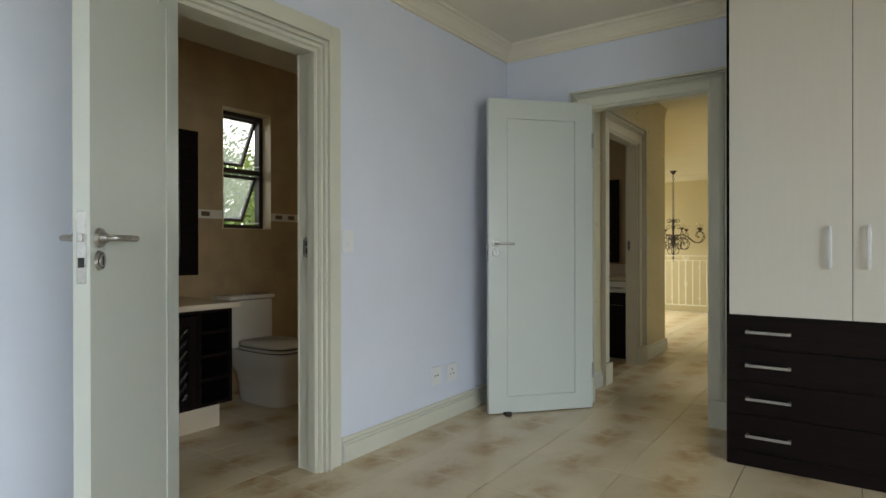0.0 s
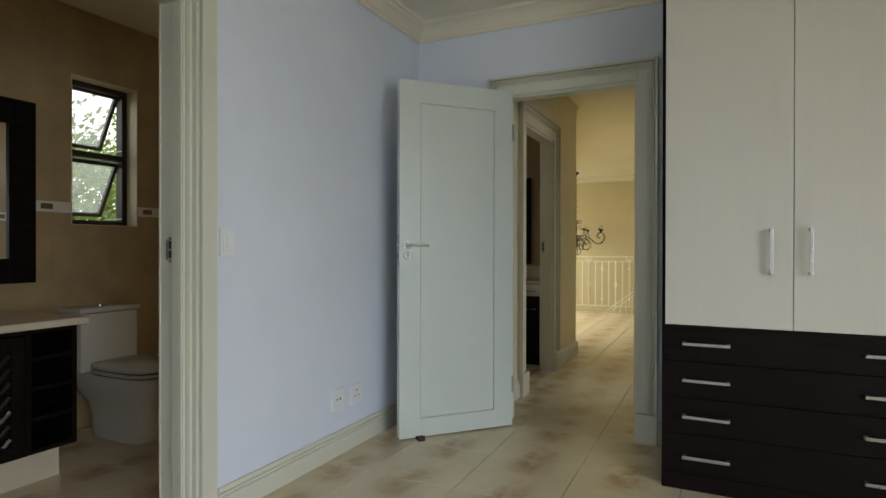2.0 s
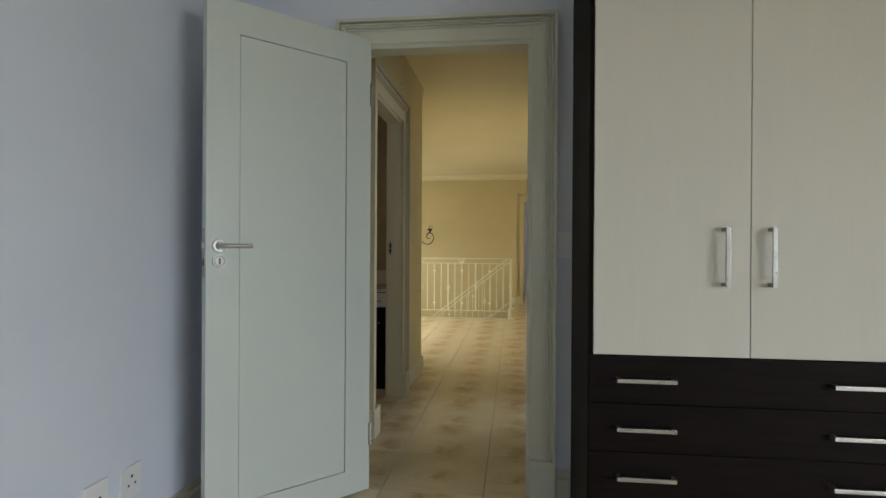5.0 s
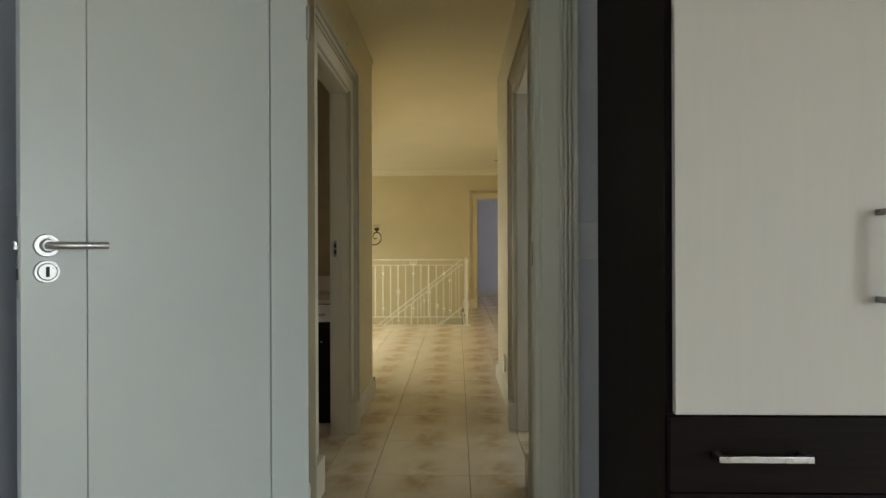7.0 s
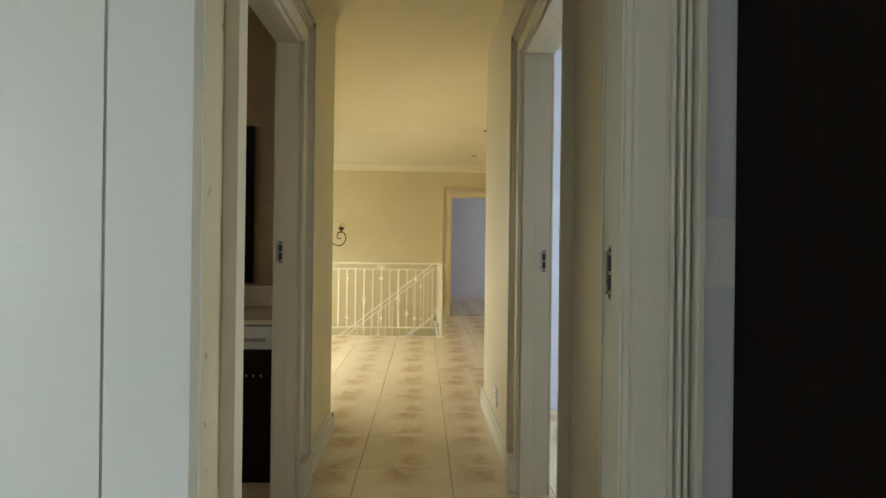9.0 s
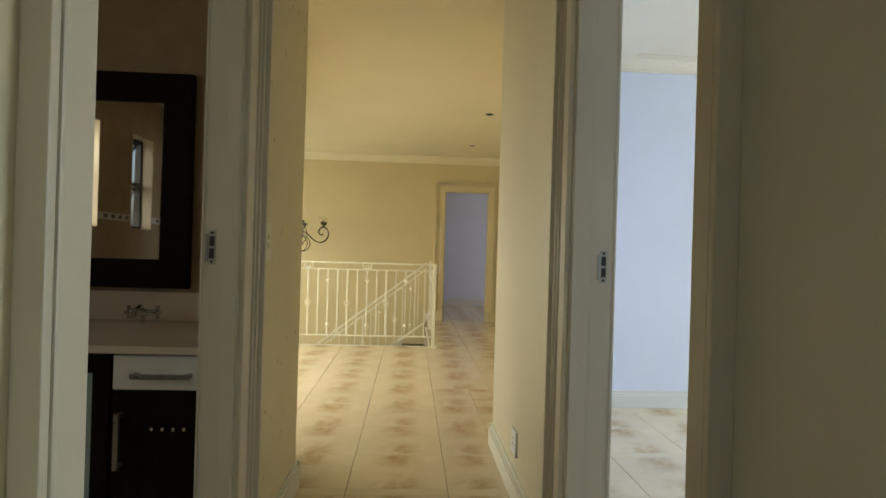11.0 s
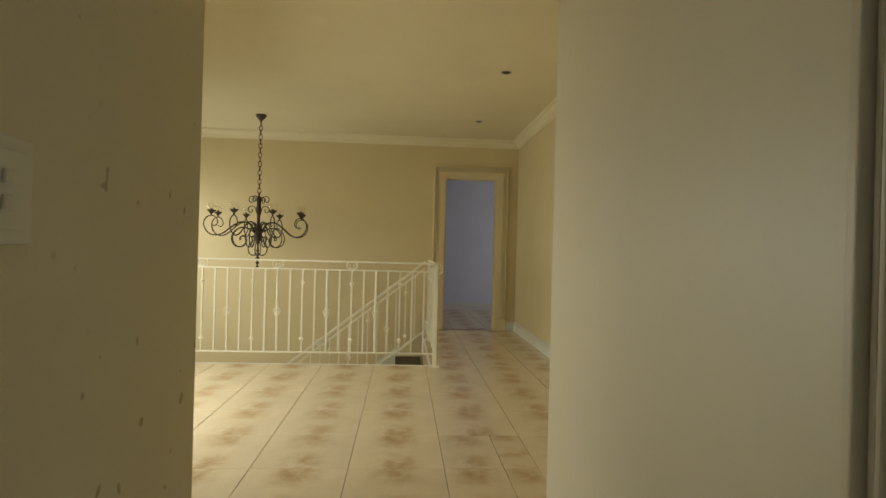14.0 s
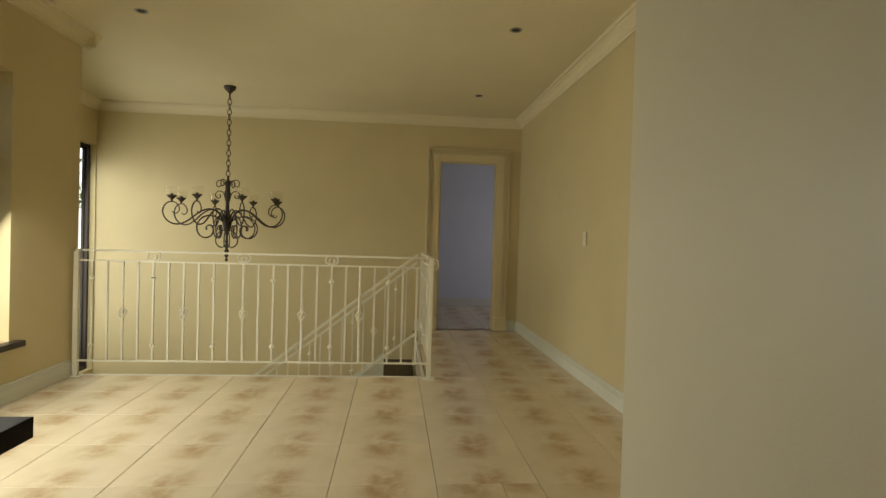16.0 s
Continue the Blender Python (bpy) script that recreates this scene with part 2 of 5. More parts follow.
M_SHADE = glass("cup_glass", (0.98, 0.97, 0.95), 0.15, 0.05)
M_LEAF = leaf_mat("leaves")
M_BARK = painted("bark", (0.16, 0.11, 0.07), 0.9, 0.3, 40, 0.8)
M_GRASS = painted("ground_grass", (0.10, 0.13, 0.05), 0.9, 0.3, 25, 0.6)
M_STAIR = wood("dark_stair_timber", (0.03, 0.017, 0.010), (0.07, 0.04, 0.025), 0.35, 1)
# Rubber of the door wedge; also the painted shade in the toilet lid's gaps.
M_RUBBERGAP = painted("brown_rubber_and_gap_shade", (0.05, 0.03, 0.02), 0.7, 0.2)
mm, mnt, mb = nodes_of("mirror")
mb.inputs["Metallic"].default_value, mb.inputs["Roughness"].default_value = 1.0, 0.02
mb.inputs["Base Color"].default_value = (0.85, 0.86, 0.84, 1)
M_MIRROR = mm


# ---- building helpers ----
def box_into(bm, x0, x1, y0, y1, z0, z1, bevel=0.0):
    g = bmesh.ops.create_cube(bm, size=1.0)["verts"]
    for v in g:
        v.co = Vector(((x0 + x1) / 2 + v.co.x * (x1 - x0), (y0 + y1) / 2 + v.co.y * (y1 - y0), (z0 + z1) / 2 + v.co.z * (z1 - z0)))
    if bevel:
        es = list({e for v in g for e in v.link_edges})
        bmesh.ops.bevel(bm, geom=es, offset=bevel, segments=2, profile=0.6, affect="EDGES")
    return bm


def boxes(*specs, bevel=0.0):
    bm = bmesh.new()
    for s in specs:
        box_into(bm, *s, bevel=bevel)
    return bm


def cyl_into(bm, p, q, r, r2=None, seg=14):
    p, q = Vector(p), Vector(q)
    d = q - p
    m = Matrix.Translation((p + q) / 2) @ d.to_track_quat("Z", "Y").to_matrix().to_4x4()
    bmesh.ops.create_cone(bm, cap_ends=True, segments=seg, radius1=r, radius2=r if r2 is None else r2, depth=d.length, matrix=m)
    return bm


def tube_into(bm, pts, r, seg=6, closed=False, taper=None):
    """A round bar along a line of points."""
    pts = [Vector(p) for p in pts]
    n = len(pts)
    rings = []
    last = None
    for i, p in enumerate(pts):
        a = pts[(i - 1) % n] if closed or i else pts[0]
        b = pts[(i + 1) % n] if closed or i < n - 1 else pts[-1]
        t = (b - a).normalized()
        if last is None:
            u = t.orthogonal().normalized()
        else:
            u = (last - t * last.dot(t)).normalized()
        last = u
        w = t.cross(u)
        rr = r if taper is None else r * (1 + (taper - 1) * i / (n - 1))
        rings.append([bm.verts.new(p + (u * math.cos(k * 2 * math.pi / seg) + w * math.sin(k * 2 * math.pi / seg)) * rr) for k in range(seg)])
    for i in range(n if closed else n - 1):
        A, B = rings[i], rings[(i + 1) % n]
        for k in range(seg):
            bm.faces.new((A[k], A[(k + 1) % seg], B[(k + 1) % seg], B[k]))
    if not closed:
        bm.faces.new(rings[0][::-1])
        bm.faces.new(rings[-1])
    return bm


def lathe_into(bm, profile, seg=20, centre=(0, 0, 0)):
    c = Vector(centre)
    rings = [[bm.verts.new(c + Vector((r * math.cos(k * 2 * math.pi / seg), r * math.sin(k * 2 * math.pi / seg), z))) for k in range(seg)] for r, z in profile]
    for A, B in zip(rings, rings[1:]):
        for k in range(seg):
            bm.faces.new((A[k], A[(k + 1) % seg], B[(k + 1) % seg], B[k]))
    bm.faces.new(rings[0][::-1])
    bm.faces.new(rings[-1])
    return bm


def mesh_of(name, bm, material, smooth=False):
    bmesh.ops.recalc_face_normals(bm, faces=bm.faces)
    me = bpy.data.meshes.new(name)
    bm.to_mesh(me)
    bm.free()
    me.materials.append(material)
    if smooth:
        for p in me.polygons:
            p.use_smooth = True
        me.set_sharp_from_angle(angle=radians(40))
    return me


def part(name, bm, material, parent=None, label="", smooth=False):
    ob = new(name, mesh_of(name, bm, material, smooth))
    ob.parent = parent
    if label:
        ob["label"] = label
    return ob


def thing(name, label, category, at=None, group="", kind=""):
    ob = new(name)
    ob.matrix_basis = at or Matrix()
    return tagged(ob, label, category, group, kind)


def setting(name, bm, material, label, category="structure", smooth=False):
    return tagged(part(name, bm, material, None, "", smooth), label, category, "", "structure")


def wall_along_y(x0, x1, y0, y1, z0, z1, holes=()):
    """Boxes of a wall that runs along y, with rectangular holes (ya, yb, za, zb)."""
    out, y = [], y0
    for ya, yb, za, zb in sorted(holes):
        if ya > y:
            out.append((x0, x1, y, ya, z0, z1))
        if za > z0:
            out.append((x0, x1, ya, yb, z0, za))
        if zb < z1:
            out.append((x0, x1, ya, yb, zb, z1))
        y = yb
    if y1 > y:
        out.append((x0, x1, y, y1, z0, z1))
    return out


def wall_along_x(x0, x1, y0, y1, z0, z1, holes=()):
    return [(a, b, c, d, e, f) for c, d, a, b, e, f in wall_along_y(y0, y1, x0, x1, z0, z1, holes)]


CEIL = 2.55
DOORH = 2.03

# ---- walls ----
setting("wall_west", boxes(*wall_along_y(-2.25, -2.17, -3.0, 3.67, 0, CEIL, [(1.07, 1.815, 0, DOORH)])), M_BLUE, "pale blue-white painted bedroom wall with a doorway", "wall")
setting("wall_north", boxes(*wall_along_x(-2.32, 3.0, 3.67, 3.735, 0, CEIL, [(-1.555, -0.775, 0, DOORH)])), M_BLUE, "pale blue-white painted bedroom wall around the open door", "wall")
setting("wall_north_back", boxes(*wall_along_x(-1.68, -0.70, 3.737, 3.79, 0, CEIL, [(-1.555, -0.775, 0, DOORH)])), M_CORR, "cream painted corridor end wall around the doorway", "wall")
setting("wall_south", boxes(*wall_along_x(-2.32, 3.0, -3.15, -3.0, 0, CEIL, [(-1.2, 0.8, 0.6, 2.0)])), M_BLUE, "pale blue-white painted bedroom wall with a window", "wall")
setting("wall_east", boxes(*wall_along_y(3.0, 3.15, -3.15, 3.67, 0, CEIL, [(-1.9, 0.7, 0, 2.1)])), M_BLUE, "pale blue-white painted bedroom wall with glass doors", "wall")
setting("wall_corridor_west", boxes(*wall_along_y(-1.755, -1.68, 3.79, 6.19, 0, CEIL, [(4.44, 5.25, 0, DOORH)])), M_CORR, "cream painted corridor wall with scuffs and a doorway", "wall")
setting("wall_landing_south", boxes((-3.55, -1.757, 6.09, 6.19, 0, CEIL)), M_CREAM, "cream painted landing wall behind the desk", "wall")
setting("wall_corridor_east", boxes(*wall_along_y(-0.685, -0.62, 3.79, 6.80, 0, CEIL, [(4.50, 5.31, 0, DOORH)])), M_CORRE, "cream painted corridor wall with a doorway", "wall")
setting("wall_landing_jog", boxes((-0.618, -0.16, 6.74, 6.80, 0, CEIL), (-0.16, -0.11, 6.74, 7.80, 0, CEIL), (-0.11, 0.31, 7.742, 7.80, 0, CEIL)), M_CREAM, "cream painted landing wall", "wall")
setting("wall_landing_east", boxes((0.31, 0.385, 7.742, 12.44, 0, CEIL)), M_CREAM, "cream painted landing wall", "wall")
setting("wall_landing_north", boxes(*wall_along_x(-4.75, 0.385, 12.44, 12.515, -2.9, CEIL, [(-0.67, 0.03, 0, DOORH)])), M_CREAM, "cream painted wall above the stairs with a doorway", "wall")
setting("wall_landing_west", boxes(*wall_along_y(-3.70, -3.55, 6.09, 10.09, 0, CEIL, [(7.35, 9.33, 0.38, 2.04)])), M_CREAM, "cream painted landing wall with a window", "wall")
setting("wall_stair_west", boxes(*wall_along_y(-4.75, -4.6, 10.09, 12.44, -2.9, CEIL, [(10.2, 12.425, -0.5, 2.05)]), (-4.6, -3.702, 9.99, 10.09, -2.9, CEIL), (-3.70, -0.9, 9.95, 10.02, -2.9, -0.2)), M_CREAM, "cream painted stairwell wall with a tall window", "wall")
setting("wall_bath_west", boxes(*wall_along_y(-4.0, -3.83, 0.0, 6.09, 0, CEIL, [(2.40, 2.83, 1.22, 2.12), (3.40, 4.12, 1.22, 2.12)])), M_BATHWALL, "brown tiled bathroom wall with windows", "wall")
setting("wall_bath_inner", boxes(*wall_along_y(-2.30, -2.252, 0.0, 3.86, 0, CEIL, [(1.07, 1.815, 0, DOORH)]), *wall_along_y(-1.79, -1.757, 3.80, 6.09, 0, CEIL, [(4.44, 5.25, 0, DOORH)])), M_BATHWALL, "brown tiled bathroom wall beside the door", "wall")
for spec in ((-3.83, -2.30, -0.1, 0.0, 0, CEIL), (-2.29, -1.79, 3.80, 3.86, 0, CEIL), (-3.83, -1.79, 5.98, 6.088, 0, CEIL)):
    setting("wall_bath_cross", boxes(spec), M_BATHWALLY, "brown tiled bathroom cross wall", "wall")
for spec in ([(-0.618, 4.1, 3.737, 3.79, 0, CEIL)], wall_along_y(-0.618, -0.54, 3.792, 6.738, 0, CEIL, [(4.50, 5.31, 0, DOORH)]), [(-0.54, -0.06, 6.69, 6.738, 0, CEIL)], [(-0.108, -0.06, 6.739, 7.63, 0, CEIL)],
             [(-0.108, 4.1, 7.63, 7.74, 0, CEIL)], wall_along_y(4.0, 4.15, 3.792, 7.629, 0, CEIL, [(5.4, 7.3, 0.2, 2.2)])):
    setting("wall_second_bedroom", boxes(*spec), M_BLUE, "pale blue-white wall of the second bedroom", "wall")
setting("wall_far_room", boxes(*wall_along_x(-2.0, 2.15, 12.517, 12.59, 0, CEIL, [(-0.67, 0.03, 0, DOORH)]), (-2.1, -2.0, 12.59, 15.1, 0, CEIL), (-2.1, 2.15, 15.0, 15.1, 0, CEIL), *wall_along_y(2.0, 2.15, 12.59, 15.0, 0, CEIL, [(13.4, 14.6, 0.7, 1.9)])), M_BLUE, "pale lavender wall of the far room", "wall")

# ---- ceilings ----
setting("ceiling", boxes((-2.32, 3.15, -3.15, 3.75, CEIL, CEIL + 0.12)), M_CEIL, "off-white bedroom ceiling", "ceiling")
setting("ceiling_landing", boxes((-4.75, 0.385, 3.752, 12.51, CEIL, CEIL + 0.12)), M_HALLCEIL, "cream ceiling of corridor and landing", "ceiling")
setting("ceiling_bath", boxes((-4.0, -2.33, -0.15, 3.75, CEIL - 0.03, CEIL - 0.003), (-4.0, -1.76, 3.752, 6.09, CEIL - 0.03, CEIL - 0.003)), M_CEIL, "off-white bathroom ceiling", "ceiling")
setting("ceiling_second_bedroom", boxes((0.387, 4.15, 3.752, 7.75, CEIL, CEIL + 0.12), (-0.54, 0.385, 3.80, 7.63, CEIL - 0.02, CEIL - 0.003)), M_CEIL, "off-white ceiling of the second bedroom", "ceiling")
setting("ceiling_far_room", boxes((-2.1, 2.15, 12.52, 15.1, CEIL, CEIL + 0.12)), M_CEIL, "off-white ceiling of the far room", "ceiling")

# ---- floor slabs (tiles are laid on them at the end of the file) ----
setting("floor", boxes((-4.0, 4.15, -3.15, 10.05, -0.2, -0.012), (-0.95, 0.4, 10.05, 12.52, -0.2, -0.012), (-2.1, 2.15, 12.52, 15.1, -0.2, -0.012)), M_GROUT, "grey-brown tile joints on the floor slab", "floor")
setting("floor_lower", boxes((-4.75, 0.4, 9.95, 12.52, -3.0, -2.9)), M_STONE, "cream tiled lower floor under the stairs", "floor")
setting("trim_slab_edge", boxes((-3.55, -0.92, 10.052, 10.075, -0.2, 0.004), (-0.948, -0.925, 10.075, 11.65, -0.2, 0.004)), M_TRIM, "cream painted edge of the floor slab", "trim")

# ---- trim: casings, jambs, skirting, cornice ----
PROFILE = ((0.0, 0.016), (0.080, 0.022), (0.096, 0.030), (0.112, 0.026), (0.130, 0.040))


BEADED = ((0.0, 0.020), (0.022, 0.034), (0.040, 0.026), (0.054, 0.036), (0.074, 0.024))


def casing(name, frame_at, width, height, material, label, plinth=True, w=0.15, profile=PROFILE):
    """A stepped architrave round a doorway: local x across, z up, the face towards -y."""
    top = thing(name, label, "door casing", frame_at, "door casings", "structure")
    for k, (a, d) in enumerate(profile):
        b = profile[k + 1][0] * w / 0.15 - 0.005 if k + 1 < len(profile) else w
        a0 = a * w / 0.15
        bm = boxes((-width / 2 - b, -width / 2 - a0, -d, 0, 0.165 if plinth else 0, height + b), (width / 2 + a0, width / 2 + b, -d, 0, 0.165 if plinth else 0, height + b),
                   (-width / 2 - a0, width / 2 + a0, -d, 0, height + a0, height + b), bevel=0.003)
        part("moulding", bm, material, top)
    part("backing", boxes((-width / 2 - w + 0.002, -width / 2 + 0.002, -0.012, 0, 0.0, height + w - 0.002), (width / 2 - 0.002, width / 2 + w - 0.002, -0.012, 0, 0.0, height + w - 0.002),
                          (-width / 2 + 0.002, width / 2 - 0.002, -0.012, 0, height - 0.002, height + w - 0.002)), material, top)
    if plinth:
        for s in (-1, 1):
            c = s * (width / 2 + w / 2)
            part("plinth_block", boxes((c - w / 2 - 0.004, c + w / 2, -0.044, 0, 0, 0.165), bevel=0.004), material, top)
    return top


def jamb(name, frame_at, width, height, depth, material, label):
    """The lining of a doorway: local y runs into the wall."""
    top = thing(name, label, "door frame", frame_at, "", "structure")
    t = 0.012
    part("lining", boxes((-width / 2 - 0.001, -width / 2 + t, 0.001, depth - 0.001, 0, height), (width / 2 - t, width / 2 + 0.001, 0.001, depth - 0.001, 0, height), (-width / 2 + t, width / 2 - t, 0.001, depth - 0.001, height - t, height + 0.001)), material, top)
    c, g = depth * 0.03, depth * 0.42
    part("stop", boxes((-width / 2 + t, -width / 2 + 0.018, c, g, 0, height - t), (width / 2 - 0.018, width / 2 - t, c, g, 0, height - t), (-width / 2 + 0.018, width / 2 - 0.018, c, g, height - 0.018, height - t), bevel=0.002), material, top)
    part("rebate", boxes((-width / 2 + t, -width / 2 + t + 0.004, depth * 0.92, depth - 0.003, 0, height - t), (width / 2 - t - 0.004, width / 2 - t, depth * 0.92, depth - 0.003, 0, height - t), bevel=0.001), material, top)
    return top


def strike(at, parent_label="steel strike plate in the door frame"):
    """A strike plate on a jamb: local x out of the jamb, z up."""
    s = thing("strike_plate", parent_label, "strike plate", at, "strike plates")
    part("plate", boxes((0, 0.002, -0.011, 0.011, -0.050, 0.050), bevel=0.0006), M_OLDSTEEL, s)
    part("lip", boxes((0.0005, 0.006, -0.018, -0.0112, -0.040, 0.040), bevel=0.001), M_STEEL, s)
    for z in (0.018, -0.018):
        part("slot", boxes((0.0021, 0.0032, -0.007, 0.007, z - 0.0145, z + 0.0145)), M_DARKSLOT, s)
    for z in (0.042, -0.042):
        part("screw", cyl_into(bmesh.new(), (0.002, 0, z), (0.0034, 0, z), 0.004, seg=8), M_DARKSLOT, s)


FACE_S, FACE_N, FACE_E, FACE_W = 0, 180, 90, -90
casing("trim_casing_bedroom", pose(-1.165, 3.67, 0, 0, 0, FACE_S), 0.78, DOORH, M_TRIM, "cream stepped casing round the bedroom doorway", w=0.11)
jamb("door_frame_bedroom", pose(-1.165, 3.67, 0, 0, 0, FACE_S), 0.78, DOORH, 0.12, M_TRIM, "cream painted lining of the bedroom doorway")
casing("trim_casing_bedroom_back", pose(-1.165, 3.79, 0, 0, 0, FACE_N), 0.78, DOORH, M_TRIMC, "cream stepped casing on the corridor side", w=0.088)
casing("trim_casing_bath", pose(-2.17, 1.4425, 0, 0, 0, FACE_E), 0.745, DOORH, M_TRIM, "cream stepped casing round the bathroom doorway", plinth=False, w=0.13, profile=BEADED)
jamb("door_frame_bath", pose(-2.17, 1.4425, 0, 0, 0, FACE_E), 0.745, DOORH, 0.13, M_TRIM, "cream painted lining of the bathroom doorway")
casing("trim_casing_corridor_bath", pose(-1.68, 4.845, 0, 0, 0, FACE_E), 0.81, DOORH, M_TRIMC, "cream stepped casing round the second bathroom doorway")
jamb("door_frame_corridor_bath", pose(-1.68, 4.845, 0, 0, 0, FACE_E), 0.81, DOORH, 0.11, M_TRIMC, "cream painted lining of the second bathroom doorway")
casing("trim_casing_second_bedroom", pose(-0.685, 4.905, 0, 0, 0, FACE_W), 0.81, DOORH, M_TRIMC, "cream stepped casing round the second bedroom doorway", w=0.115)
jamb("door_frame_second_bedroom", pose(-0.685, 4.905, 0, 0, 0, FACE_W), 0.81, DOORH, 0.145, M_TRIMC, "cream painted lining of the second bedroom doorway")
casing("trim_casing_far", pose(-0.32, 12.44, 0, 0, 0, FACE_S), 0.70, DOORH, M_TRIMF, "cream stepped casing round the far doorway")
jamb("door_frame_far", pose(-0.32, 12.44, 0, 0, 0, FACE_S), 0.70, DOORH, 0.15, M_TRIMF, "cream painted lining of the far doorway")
strike(pose(-2.235, 1.803, 1.08, 0, 0, -90))
strike(pose(-1.757, 5.238, 1.095, 0, 0, -90))
strike(pose(-0.580, 5.298, 1.068, 0, 0, -90))
strike(pose(-0.787, 3.738, 1.075, 0, 0, 180))


def skirting(name, runs, material, label):
    """Runs (x0, y0, x1, y1, nx, ny): a skirting board on a wall line, sticking out along the normal."""
    bm = bmesh.new()
    for x0, y0, x1, y1, nx, ny in runs:
        for d, za, zb in ((0.020, 0.0, 0.088), (0.015, 0.0881, 0.102), (0.009, 0.1021, 0.125)):
            box_into(bm, min(x0, x1, x0 + nx * d), max(x0, x1, x0 + nx * d), min(y0, y1, y0 + ny * d), max(y0, y1, y0 + ny * d), za, zb, bevel=0.003)
    return setting(name, bm, material, label, "skirting")


skirting("baseboard_bedroom", [(-2.17, -3.0, -2.17, 0.92, 1, 0), (-2.17, 1.966, -2.17, 3.65, 1, 0), (-2.148, 3.67, -1.674, 3.67, 0, -1), (-0.662, 3.67, -0.605, 3.67, 0, -1), (3.0, -3.0, 3.0, -1.9, -1, 0), (3.0, 0.7, 3.0, 3.0, -1, 0), (-2.14, -3.0, 2.9, -3.0, 0, 1)], M_TRIM, "cream painted skirting of the bedroom")
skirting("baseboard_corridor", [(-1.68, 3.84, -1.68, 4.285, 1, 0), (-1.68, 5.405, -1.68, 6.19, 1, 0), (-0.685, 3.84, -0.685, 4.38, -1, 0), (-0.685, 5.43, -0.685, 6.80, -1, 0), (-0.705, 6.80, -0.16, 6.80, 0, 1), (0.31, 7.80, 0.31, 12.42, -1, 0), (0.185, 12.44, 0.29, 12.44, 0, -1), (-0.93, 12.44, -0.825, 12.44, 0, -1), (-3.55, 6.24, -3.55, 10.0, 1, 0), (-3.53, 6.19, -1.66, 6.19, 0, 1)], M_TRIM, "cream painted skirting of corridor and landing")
skirting("baseboard_second_bedroom", [(-0.06, 7.63, 3.98, 7.63, 0, -1), (4.0, 3.9, 4.0, 7.60, -1, 0)], M_TRIMW, "white painted skirting of the second bedroom")
skirting("baseboard_far_room", [(-1.98, 15.0, 1.98, 15.0, 0, -1)], M_TRIMW, "white painted skirting of the far room")


def cornice(name, runs, material, label):
    """A coved cornice: stepped quarter hollow between wall and ceiling."""
    prof = [(0.0, -0.105), (0.016, -0.105), (0.018, -0.088), (0.026, -0.084), (0.034, -0.062), (0.050, -0.042), (0.070, -0.030), (0.074, -0.020), (0.092, -0.018), (0.095, 0.0), (0.0, 0.0)]
    bm = bmesh.new()
    for x0, y0, x1, y1, nx, ny in runs:
        ends = []
        for x, y in ((x0, y0), (x1, y1)):
            ends.append([bm.verts.new((x + nx * a, y + ny * a, CEIL + b)) for a, b in prof])
        n = len(prof)
        for i in range(n):
            bm.faces.new((ends[0][i], ends[0][(i + 1) % n], ends[1][(i + 1) % n], ends[1][i]))
        bm.faces.new(ends[0])
        bm.faces.new(ends[1][::-1])
    return setting(name, bm, material, label, "cornice")


cornice("trim_cornice_bedroom", [(-2.17, -3.0, -2.17, 3.67, 1, 0), (-2.17, 3.67, 3.0, 3.67, 0, -1), (3.0, 3.67, 3.0, -3.0, -1, 0), (3.0, -3.0, -2.17, -3.0, 0, 1)], M_CEIL, "off-white moulded bedroom cornice")
cornice("trim_cornice_landing", [(-4.6, 12.44, 0.31, 12.44, 0, -1), (0.31, 7.80, 0.31, 12.44, -1, 0), (-3.55, 6.19, -3.55, 10.185, 1, 0), (-3.55, 6.19, -1.68, 6.19, 0, 1), (-4.6, 10.09, -3.455, 10.09, 0, 1), (-4.6, 10.09, -4.6, 12.44, 1, 0)], M_HALLCEIL, "cream moulded cornice of corridor and landing")
cornice("trim_cornice_second_bedroom", [(-0.06, 7.63, 4.0, 7.63, 0, -1), (4.0, 3.79, 4.0, 7.63, -1, 0)], M_CEIL, "off-white moulded cornice of the second bedroom")


